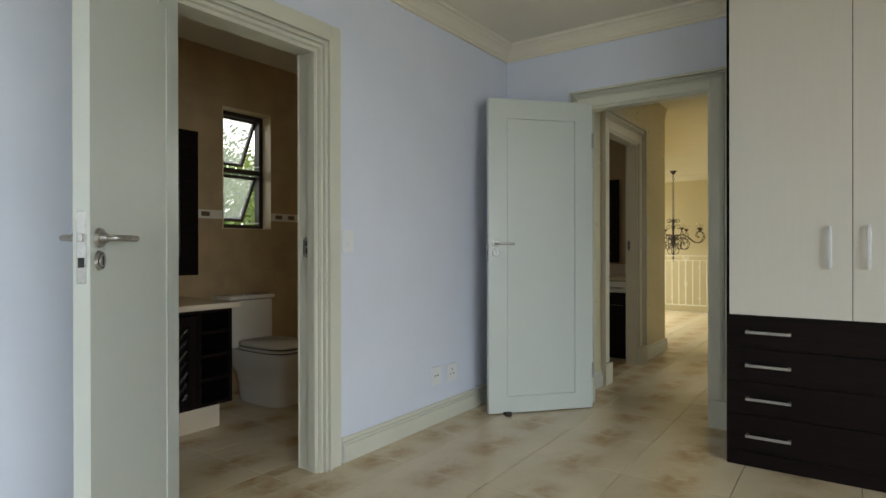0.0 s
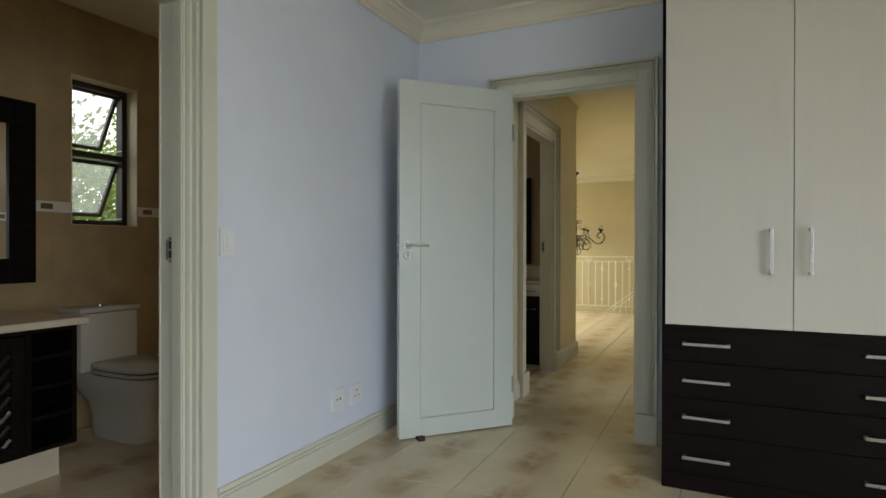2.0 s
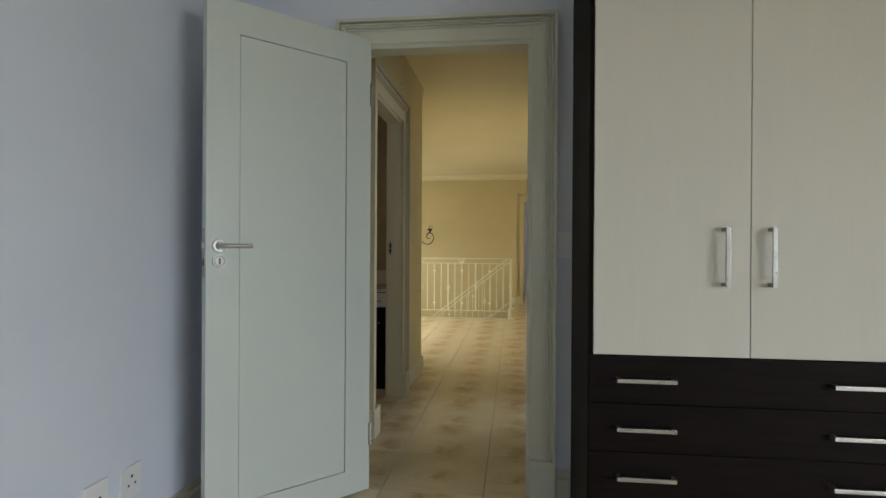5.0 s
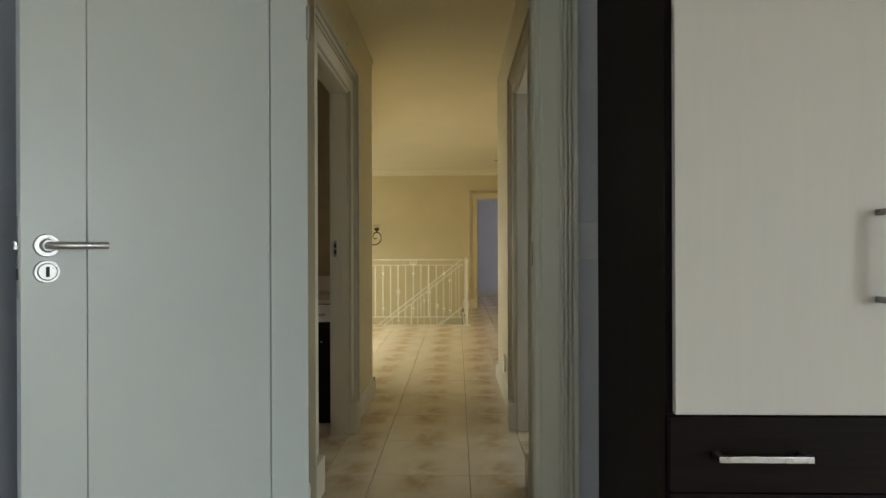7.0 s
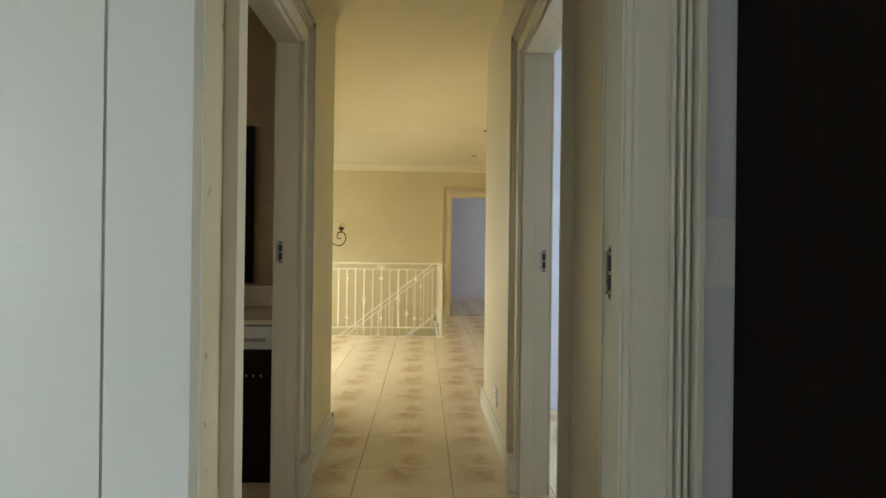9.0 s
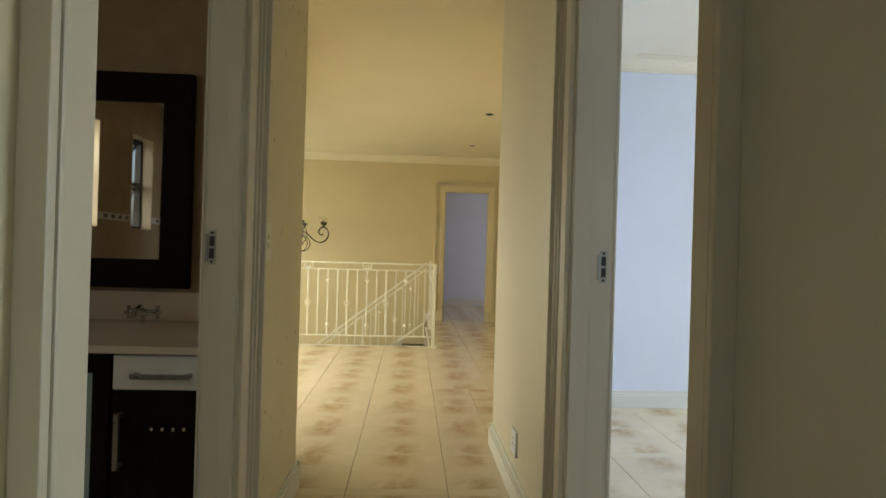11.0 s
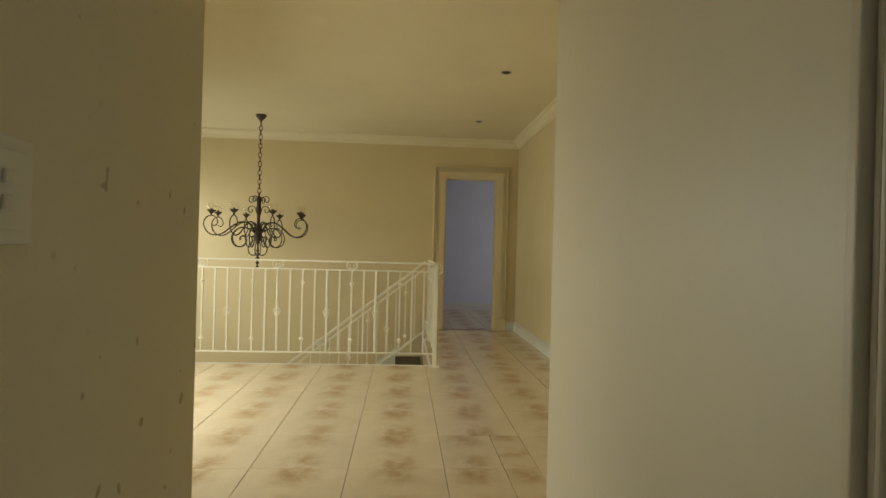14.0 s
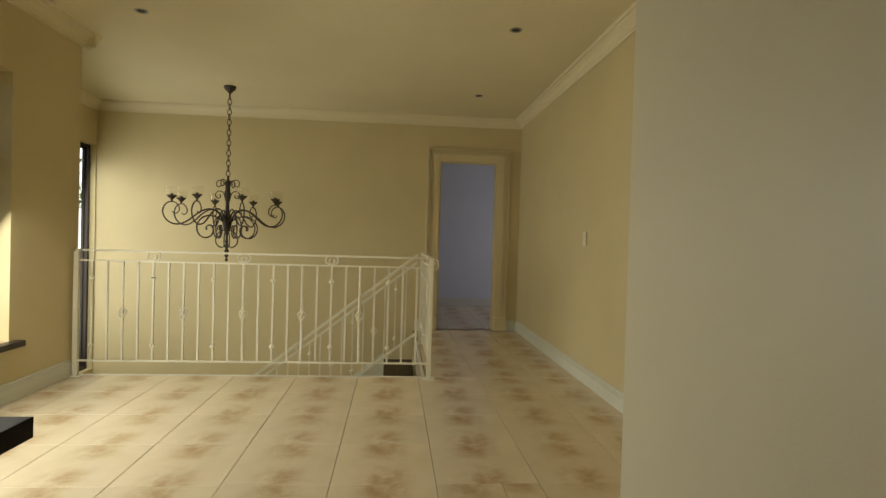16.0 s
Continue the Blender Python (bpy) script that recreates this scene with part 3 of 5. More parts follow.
# ---- doors ----
def lever_set(leaf, x, z, face, side):
    """Lever, rose and key rose on a leaf's face (face: -1 or 1 in y); side: which way the lever points."""
    y0 = face * 0.020
    def yy(d):
        return y0 + face * d
    part("rose", cyl_into(bmesh.new(), (x, yy(0), z), (x, yy(0.009), z), 0.026, 0.024, 24), M_STEEL, leaf, "brushed steel rose", True)
    bm = bmesh.new()
    tube_into(bm, [(x, yy(0.008), z), (x, yy(0.040), z), (x + side * 0.006, yy(0.048), z), (x + side * 0.018, yy(0.052), z), (x + side * 0.108, yy(0.052), z)], 0.0085, 10)
    part("lever", bm, M_STEEL, leaf, "brushed steel lever handle", True)
    zk = z - 0.058
    part("key_rose", cyl_into(bmesh.new(), (x, yy(0), zk), (x, yy(0.008), zk), 0.026, 0.024, 24), M_STEEL, leaf, "brushed steel key rose", True)
    part("groove_ring", cyl_into(bmesh.new(), (x, yy(0.008), zk), (x, yy(0.0088), zk), 0.0195, seg=24), M_DARKSLOT, leaf, "dark ring round the keyhole")
    part("key_disc", cyl_into(bmesh.new(), (x, yy(0.0088), zk), (x, yy(0.0105), zk), 0.0178, 0.0172, 24), M_STEEL, leaf, "brushed steel disc", True)
    part("keyhole", boxes((x - 0.0035, x + 0.0035, min(yy(0.0106), yy(0.0116)), max(yy(0.0106), yy(0.0116)), zk - 0.0115, zk + 0.0115)), M_DARKSLOT, leaf)
    part("neck", cyl_into(bmesh.new(), (x, yy(0.009), z), (x, yy(0.022), z), 0.0155, 0.012, 20), M_STEEL, leaf, "", True)


def panel_door(name, at, width, label, lever_face):
    """A flat-panelled leaf: local x from the hinge, z up. A thin groove frames the panel on both faces."""
    d = thing(name, label, "door", at)
    w, h, t = width, 2.03, 0.02
    m = 0.125
    bm = bmesh.new()
    g = 0.0028
    for s in ((0, m, -t, t, 0, h), (w - m, w, -t, t, 0, h), (m, w - m, -t, t, 0, m - 0.02), (m, w - m, -t, t, h - m, h)):
        box_into(bm, *s)
    leaf = part("leaf", bm, M_DOOR, d)
    part("panel", boxes((m + g, w - m - g, -t + 0.003, t - 0.003, m - 0.02 + g, h - m - g), bevel=0.002), M_DOOR, d)
    part("groove", boxes((m, w - m, -t + 0.012, t - 0.012, m - 0.02, h - m)), M_GROOVE, d)
    part("lock_plate", boxes((w, w + 0.002, -0.011, 0.011, 0.98, 1.16), bevel=0.0006), M_STEEL, d)
    part("latch", boxes((w + 0.002, w + 0.010, -0.006, 0.006, 1.085, 1.105), bevel=0.002), M_STEEL, d)
    part("bolt", boxes((w + 0.002, w + 0.0035, -0.007, 0.007, 1.02, 1.045)), M_DARKSLOT, d)
    for f in (-1, 1):
        lever_set(d, w - 0.047, 1.095, f, -1)
    for z in (0.25, 1.78):
        part("hinge", cyl_into(bmesh.new(), (0, lever_face * (t + 0.006), z - 0.05), (0, lever_face * (t + 0.006), z + 0.05), 0.007, seg=10), M_STEEL, d)
    return d


panel_door("door_1", pose(-1.512, 3.640, 0.008, 0, 0, 180 + math.degrees(math.atan2(0.544, 0.483))), 0.725, "pale grey-green painted door standing open on a rubber wedge", 1)
panel_door("door_2", pose(-2.135, 1.075, 0.008, 0, 0, math.degrees(math.atan2(-0.523, 0.5))), 0.70, "pale grey-green painted bathroom door standing open", -1)


def door_wedge():
    s = thing("door_wedge", "small brown rubber wedge under the open door", "door wedge", pose(-1.90, 3.17, 0.0, 0, 0, -40))
    bm = bmesh.new()
    v = [bm.verts.new(p) for p in ((-0.05, -0.018, 0), (0.05, -0.018, 0), (0.05, 0.018, 0), (-0.05, 0.018, 0), (-0.05, -0.018, 0.006), (0.05, -0.018, 0.028), (0.05, 0.018, 0.028), (-0.05, 0.018, 0.006))]
    for f in ((3, 2, 1, 0), (4, 5, 6, 7), (0, 1, 5, 4), (1, 2, 6, 5), (2, 3, 7, 6), (3, 0, 4, 7)):
        bm.faces.new([v[i] for i in f])
    part("wedge", bm, M_RUBBERGAP, s)


door_wedge()


# ---- electrical plates ----
def light_switch(at, label, w=0.075, h=0.115, rockers=2):
    stuff = M_CREAMPLASTIC if label.startswith("cream") else M_PLASTIC
    s = thing("light_switch", label, "light switch", at, "switches and sockets")
    part("plate", boxes((-w / 2, w / 2, -0.009, 0, -h / 2, h / 2), bevel=0.003), stuff, s)
    part("inset", boxes((-w / 2 + 0.014, w / 2 - 0.014, -0.0115, -0.0091, -h / 2 + 0.018, h / 2 - 0.018), bevel=0.001), stuff, s)
    for k in range(rockers):
        z = (k - (rockers - 1) / 2) * 0.03
        part("rocker", boxes((-0.008, 0.008, -0.016, -0.0116, z - 0.009, z + 0.009), bevel=0.002), stuff, s)


def wall_socket(at, label, pins):
    s = thing("wall_socket", label, "wall socket", at, "switches and sockets")
    part("plate", boxes((-0.053, 0.053, -0.010, 0, -0.055, 0.055), bevel=0.003), M_PLASTIC, s)
    for x, z, r in pins:
        part("pin_hole", cyl_into(bmesh.new(), (x, -0.0101, z), (x, -0.0112, z), r, seg=10), M_DARKSLOT, s)


THREE = ((0, 0.018, 0.0055), (-0.017, -0.010, 0.0045), (0.017, -0.010, 0.0045))
light_switch(pose(-2.17, 2.01, 1.11, 0, 0, 90), "white plastic light switch on the bedroom wall", 0.075, 0.115)
light_switch(pose(-0.631, 3.67, 1.115, 0, 0, 0), "white plastic light switch beside the wardrobe", 0.064, 0.12)
light_switch(pose(-1.68, 5.53, 1.12, 0, 0, 90), "cream plastic light switch on the corridor wall", 0.105, 0.13)
wall_socket(pose(-2.17, 2.765, 0.292, 0, 0, 90), "white wall plate with two small sockets", ((-0.013, 0, 0.006), (0.013, 0, 0.006)))
wall_socket(pose(-2.17, 2.932, 0.285, 0, 0, 90), "white three-pin wall socket", THREE)
wall_socket(pose(-0.685, 6.10, 0.25, 0, 0, -90), "white three-pin wall socket on the corridor wall", THREE)
wall_socket(pose(1.31, 7.63, 0.30, 0, 0, 0), "white three-pin wall socket in the second bedroom", THREE)
light_switch(pose(0.31, 10.0, 1.12, 0, 0, -90), "cream plastic light switch on the landing wall")


# ---- wardrobe ----
def bar_handle(parent, p, q, out=0.032):
    """A square steel bar between two feet, standing off towards -y."""
    (x0, z0), (x1, z1) = p, q
    y = WY
    t = 0.0065
    part("handle", boxes((min(x0, x1) - t, max(x0, x1) + t, y - out - 0.008, y - out, min(z0, z1) - t, max(z0, z1) + t), (x0 - t, x0 + t, y - out, y, z0 - t, z0 + t), (x1 - t, x1 + t, y - out, y, z1 - t, z1 + t), bevel=0.0012), M_STEEL, parent, "brushed steel bar handle")


WY = 3.078
wardrobe = thing("wardrobe", "wardrobe with white doors above dark wenge drawers", "wardrobe")
part("side_panel", boxes((-0.598, -0.578, WY + 0.018, 3.665, 0, 2.44), bevel=0.001), M_WENGEV, wardrobe, "dark wenge side panel")
part("side_panel", boxes((0.424, 0.442, WY + 0.018, 3.665, 0, 2.44), bevel=0.001), M_WENGEV, wardrobe, "dark wenge side panel")
part("carcass", boxes((-0.578, 0.424, WY + 0.03, 3.665, 0.0, 2.44)), M_WENGE, wardrobe)
for x0, x1, hx in ((-0.582, -0.084, -0.166), (-0.081, 0.423, -0.024)):
    wd = part("door", boxes((x0, x1, WY, WY + 0.018, 0.745, 2.43), bevel=0.001), M_WARDW, wardrobe, "off-white laminate door")
    bar_handle(wd, (hx, 0.985), (hx, 1.165))
part("plinth", boxes((-0.594, 0.423, WY + 0.012, WY + 0.03, 0, 0.072)), M_WENGE, wardrobe)
ZD = (0.740, 0.580, 0.418, 0.255, 0.075)
for z1, z0 in zip(ZD, ZD[1:]):
    dr = part("drawer", boxes((-0.594, 0.423, WY, WY + 0.018, z0 + 0.003, z1), bevel=0.0015), M_WENGE, wardrobe, "dark wenge drawer front")
    for a, b in ((-0.502, -0.325), (0.165, 0.333)):
        bar_handle(dr, (a, z0 + 0.084), (b, z0 + 0.084), 0.028)
second = thing("wardrobe", "white full-height wardrobe unit beside the drawers", "wardrobe")
part("carcass", boxes((0.446, 1.45, WY + 0.02, 3.665, 0.0, 2.44)), M_WARDW, second)
for x0, x1, hx in ((0.444, 0.946, 0.90), (0.949, 1.45, 0.99)):
    wd = part("door", boxes((x0, x1, WY, WY + 0.018, 0.06, 2.43), bevel=0.001), M_WARDW, second)
    bar_handle(wd, (hx, 0.985), (hx, 1.165))


# ---- windows ----
def awning_window(name, at, width, height, rows, cols, tilt, label, pane_material=None):
    """A dark frame with sashes: local x across, z up from the sill, outside towards +y."""
    w = thing(name, label, "window", at, "", "structure")
    f = 0.035
    part("window_frame", boxes((0, f, 0, 0.06, 0, height), (width - f, width, 0, 0.06, 0, height), (f, width - f, 0, 0.06, 0, f), (f, width - f, 0, 0.06, height - f, height),
                               *[(f, width - f, 0.001, 0.059, height * k / rows - f / 2, height * k / rows + f / 2) for k in range(1, rows)],
                               *[(width * k / cols - f / 2, width * k / cols + f / 2, 0.002, 0.058, f, height - f) for k in range(1, cols)], bevel=0.002), M_FRAME, w, "dark bronze frame")
    for r in range(rows):
        for c in range(cols):
            x0, x1 = width * c / cols + f * 0.8, width * (c + 1) / cols - f * 0.8
            z0, z1 = height * r / rows + f * 0.8, height * (r + 1) / rows - f * 0.8
            hh = z1 - z0
            s = 0.022
            bm = boxes((x0, x0 + s, -0.012, 0.014, -hh, 0), (x1 - s, x1, -0.012, 0.014, -hh, 0), (x0 + s, x1 - s, -0.012, 0.014, -hh, -hh + s), (x0 + s, x1 - s, -0.012, 0.014, -s, 0), bevel=0.001)
            sash = part("sash", bm, M_FRAME, w)
            sash.matrix_basis = pose(0, 0.05, z1, tilt, 0, 0)
            pane = part("pane", boxes((x0 + s, x1 - s, -0.002, 0.002, -hh + s, -s)), pane_material or M_GLASS, sash)
            pane.visible_shadow = False
            if tilt:
                part("stay", boxes((x1 - 0.012, x1 - 0.006, 0.0, hh * math.sin(radians(tilt)) * 0.9, z0 + 0.02, z0 + 0.028)), M_STEEL, w)
    return w


# the outside is towards -x for the west windows: turned so that local y points west
def west(x, y, z):
    return pose(x, y, z, 0, 0, 90)


awning_window("window_1", west(-3.93, 2.402, 1.222), 0.426, 0.896, 2, 1, 28, "dark framed bathroom window with two open top-hung sashes", M_HAZYGLASS)
awning_window("window_2", west(-3.93, 3.402, 1.222), 0.716, 0.896, 2, 1, 28, "dark framed second bathroom window with open top-hung sashes", M_HAZYGLASS)
awning_window("window_3", west(-3.64, 7.352, 0.382), 1.976, 1.656, 3, 2, 0, "dark framed landing window")
awning_window("window_4", west(-4.66, 10.202, -0.498), 2.221, 2.546, 1, 2, 0, "tall dark framed stairwell window")
awning_window("window_5", pose(-1.198, -3.05, 0.602, 0, 0, 180) @ pose(-1.996, 0, 0), 1.996, 1.396, 1, 3, 0, "dark framed bedroom window")
awning_window("window_6", pose(3.05, 0.698, 0.002, 0, 0, -90), 2.596, 2.096, 1, 3, 0, "dark framed glass doors of the bedroom")
awning_window("window_7", pose(4.05, 7.298, 0.202, 0, 0, -90), 1.896, 1.996, 1, 3, 0, "dark framed window of the second bedroom")
awning_window("window_8", pose(2.05, 14.598, 0.702, 0, 0, -90), 1.196, 1.196, 1, 2, 0, "dark framed window of the far room")
setting("trim_window_sill", boxes((-3.62, -3.49, 7.30, 9.40, 0.34, 0.378), bevel=0.006), M_FRAME, "dark timber sill of the landing window", "window sill")


for y0, y1 in ((2.40, 2.83), (3.40, 4.12)):
    setting("trim_window_reveal", boxes((-3.925, -3.826, y0, y0 + 0.006, 1.22, 2.12), (-3.925, -3.826, y1 - 0.006, y1, 1.22, 2.12), (-3.925, -3.826, y0 + 0.006, y1 - 0.006, 1.22, 1.226), (-3.925, -3.826, y0 + 0.006, y1 - 0.006, 2.114, 2.12)), M_REVEAL, "cream tiled reveal of the bathroom window", "window reveal")


# ---- balustrade ----
def square_bar_into(bm, x, y, z0, z1, h, turns=0.0, steps=1):
    rings = []
    for i in range(steps + 1):
        a = turns * 2 * math.pi * i / steps + math.pi / 4
        z = z0 + (z1 - z0) * i / steps
        rings.append([bm.verts.new((x + h * 1.414 * math.cos(a + k * math.pi / 2), y + h * 1.414 * math.sin(a + k * math.pi / 2), z)) for k in range(4)])
    for A, B in zip(rings, rings[1:]):
        for k in range(4):
            bm.faces.new((A[k], A[(k + 1) % 4], B[(k + 1) % 4], B[k]))
    bm.faces.new(rings[0][::-1])
    bm.faces.new(rings[-1])


def basket_into(bm, x, y, z):
    for w in range(4):
        pts = []
        for i in range(9):
            t = i / 8
            a = w * math.pi / 2 + t * math.pi * 0.9
            r = 0.007 + 0.022 * math.sin(math.pi * t)
            pts.append((x + r * math.cos(a), y + r * math.sin(a), z - 0.04 + 0.08 * t))
        tube_into(bm, pts, 0.005, 5)
    for dz in (-0.044, 0.044):
        cyl_into(bm, (x, y, z + dz - 0.006), (x, y, z + dz + 0.006), 0.0105, seg=8)


def collar_into(bm, x, y, z):
    lathe_into(bm, [(0.006, -0.022), (0.013, -0.016), (0.012, -0.008), (0.022, -0.003), (0.022, 0.003), (0.012, 0.008), (0.013, 0.016), (0.006, 0.022)], 8, (x, y, z))


def c_scroll_into(bm, x, y, z, h):
    """Two curls under one arch, between the top rails."""
    for s in (-1, 1):
        pts = []
        for i in range(20):
            t = i / 19
            a = math.pi / 2 - t * math.pi * 1.75
            r = h * (0.62 - 0.34 * t)
            pts.append((x + s * (r * math.cos(a) * 1.35 + h * 0.12), y, z + r * math.sin(a) * 1.15))
        tube_into(bm, pts, 0.0055, 5)


TOP, SECOND, BOTTOM = 0.935, 0.860, 0.120


def balustrade(name, at, kinds, pitch, scroll_at, label, slope=0.0, ends=(1, 1)):
    """A run along local x. kinds: p plain, c collars, b basket, t twisted with basket."""
    r = thing(name, label, "balustrade", at, "stair railings")
    n = len(kinds)
    length = pitch * (n + 1)

    def drop(x):
        return -slope * x

    for z, h in ((TOP, 0.009), (SECOND, 0.0075), (BOTTOM, 0.008)):
        h = h * 2.2 if slope else h
        bm = bmesh.new()
        vs = []
        for x in (0, length):
            vs.append([bm.verts.new((x, sy * h * (1.5 if z == TOP else 1), z + drop(x) + sz * h * 0.8)) for sy, sz in ((-1, -1), (1, -1), (1, 1), (-1, 1))])
        for k in range(4):
            bm.faces.new((vs[0][k], vs[0][(k + 1) % 4], vs[1][(k + 1) % 4], vs[1][k]))
        bm.faces.new(vs[0][::-1])
        bm.faces.new(vs[1])
        part("rail", bm, M_RAIL, r)
    for i, k in enumerate(kinds):
        x = pitch * (i + 1)
        d = drop(x)
        bm = bmesh.new()
        if k == "t":
            square_bar_into(bm, x, 0, BOTTOM + d, SECOND + d, 0.0085, 7, 112)
        else:
            square_bar_into(bm, x, 0, BOTTOM + d, SECOND + d, 0.0068)
        if k == "c":
            collar_into(bm, x, 0, 0.738 + d)
            collar_into(bm, x, 0, 0.236 + d)
        if k in "bt":
            basket_into(bm, x, 0, 0.480 + d)
        part("baluster", bm, M_RAIL, r, "twisted iron bar with a basket knot" if k == "t" else "")
    for i in scroll_at:
        x = pitch * (i + 1)
        bm = bmesh.new()
        c_scroll_into(bm, x, 0, (TOP + SECOND) / 2 + drop(x), 0.058)
        part("scroll", bm, M_RAIL, r)
    for e, x in zip(ends, (0, length)):
        if e:
            d = drop(x)
            part("post", boxes((x - 0.017, x + 0.017, -0.017, 0.017, d, 0.925 + d), bevel=0.002), M_RAIL, r)
            part("base_plate", boxes((x - 0.045, x + 0.045, -0.045, 0.045, d, 0.008 + d), bevel=0.002), M_RAIL, r)
    return r


PITCH = 0.1086
front = balustrade("balustrade", pose(-3.40 - PITCH + 0.0, 10.0, 0), "cpbpcpbpcptpcptpcptpcp" + "p", PITCH, (4, 10, 16), "cream wrought-iron balustrade along the stairwell edge")
side = balustrade("balustrade", pose(-0.9, 10.0, 0, 0, 0, 90), "pcptpcpbpcpcp", 0.108, (5,), "cream wrought-iron balustrade beside the landing", ends=(0, 1))
balustrade("stair_railing", pose(-0.95, 11.52, -0.02, 0, 0, 180), "pcpbpcptpcpbpcptpcpbpc", 0.108, (4, 10, 16), "cream wrought-iron railing sloping down the stairs", slope=0.78, ends=(0, 1))
bmc = bmesh.new()
pts = []
for i in range(26):
    t = i / 25
    a = math.pi * 0.5 - t * math.pi * 2.4
    rr = 0.052 * (1 - 0.62 * t)
    pts.append((-0.9 + 0.012 + rr * math.cos(a), 10.0, 0.935 - 0.052 + rr * math.sin(a)))
tube_into(bmc, pts, 0.006, 6)
curl = part("end_curl", bmc, M_RAIL, front)
curl.matrix_parent_inverse = front.matrix_basis.inverted()


# ---- stairs ----
stairs = thing("staircase", "staircase with a dark top step going down beside the wall", "staircase", None, "", "structure")
for k in range(12):
    x1 = -0.95 - (0.0 if k == 0 else 0.32 + 0.235 * (k - 1))
    x0 = -0.95 - (0.32 + 0.235 * k)
    z = -0.18 * (k + 2)
    part("tread", boxes((x0 - 0.02, x1, 11.56, 12.43, z - 0.035, z), bevel=0.006), M_STAIR if k == 0 else M_STONE, stairs, "" if k == 0 else "cream stone tread")
    part("riser", boxes((x0, x0 + 0.02, 11.57, 12.43, z - 0.18, z - 0.036)), M_STAIR if k == 0 else M_STONE, stairs)
bm = bmesh.new()
vs = [bm.verts.new(p) for p in ((-1.27, 11.54, -0.10), (-1.27, 11.54, -0.62), (-3.9, 11.54, -2.88), (-3.9, 11.54, -2.20))]
f = bm.faces.new(vs)
g = bmesh.ops.extrude_face_region(bm, geom=[f])
for v in g["geom"]:
    if isinstance(v, bmesh.types.BMVert):
        v.co.y += 0.014
part("stringer", bm, M_TRIM, stairs, "cream painted stringer")


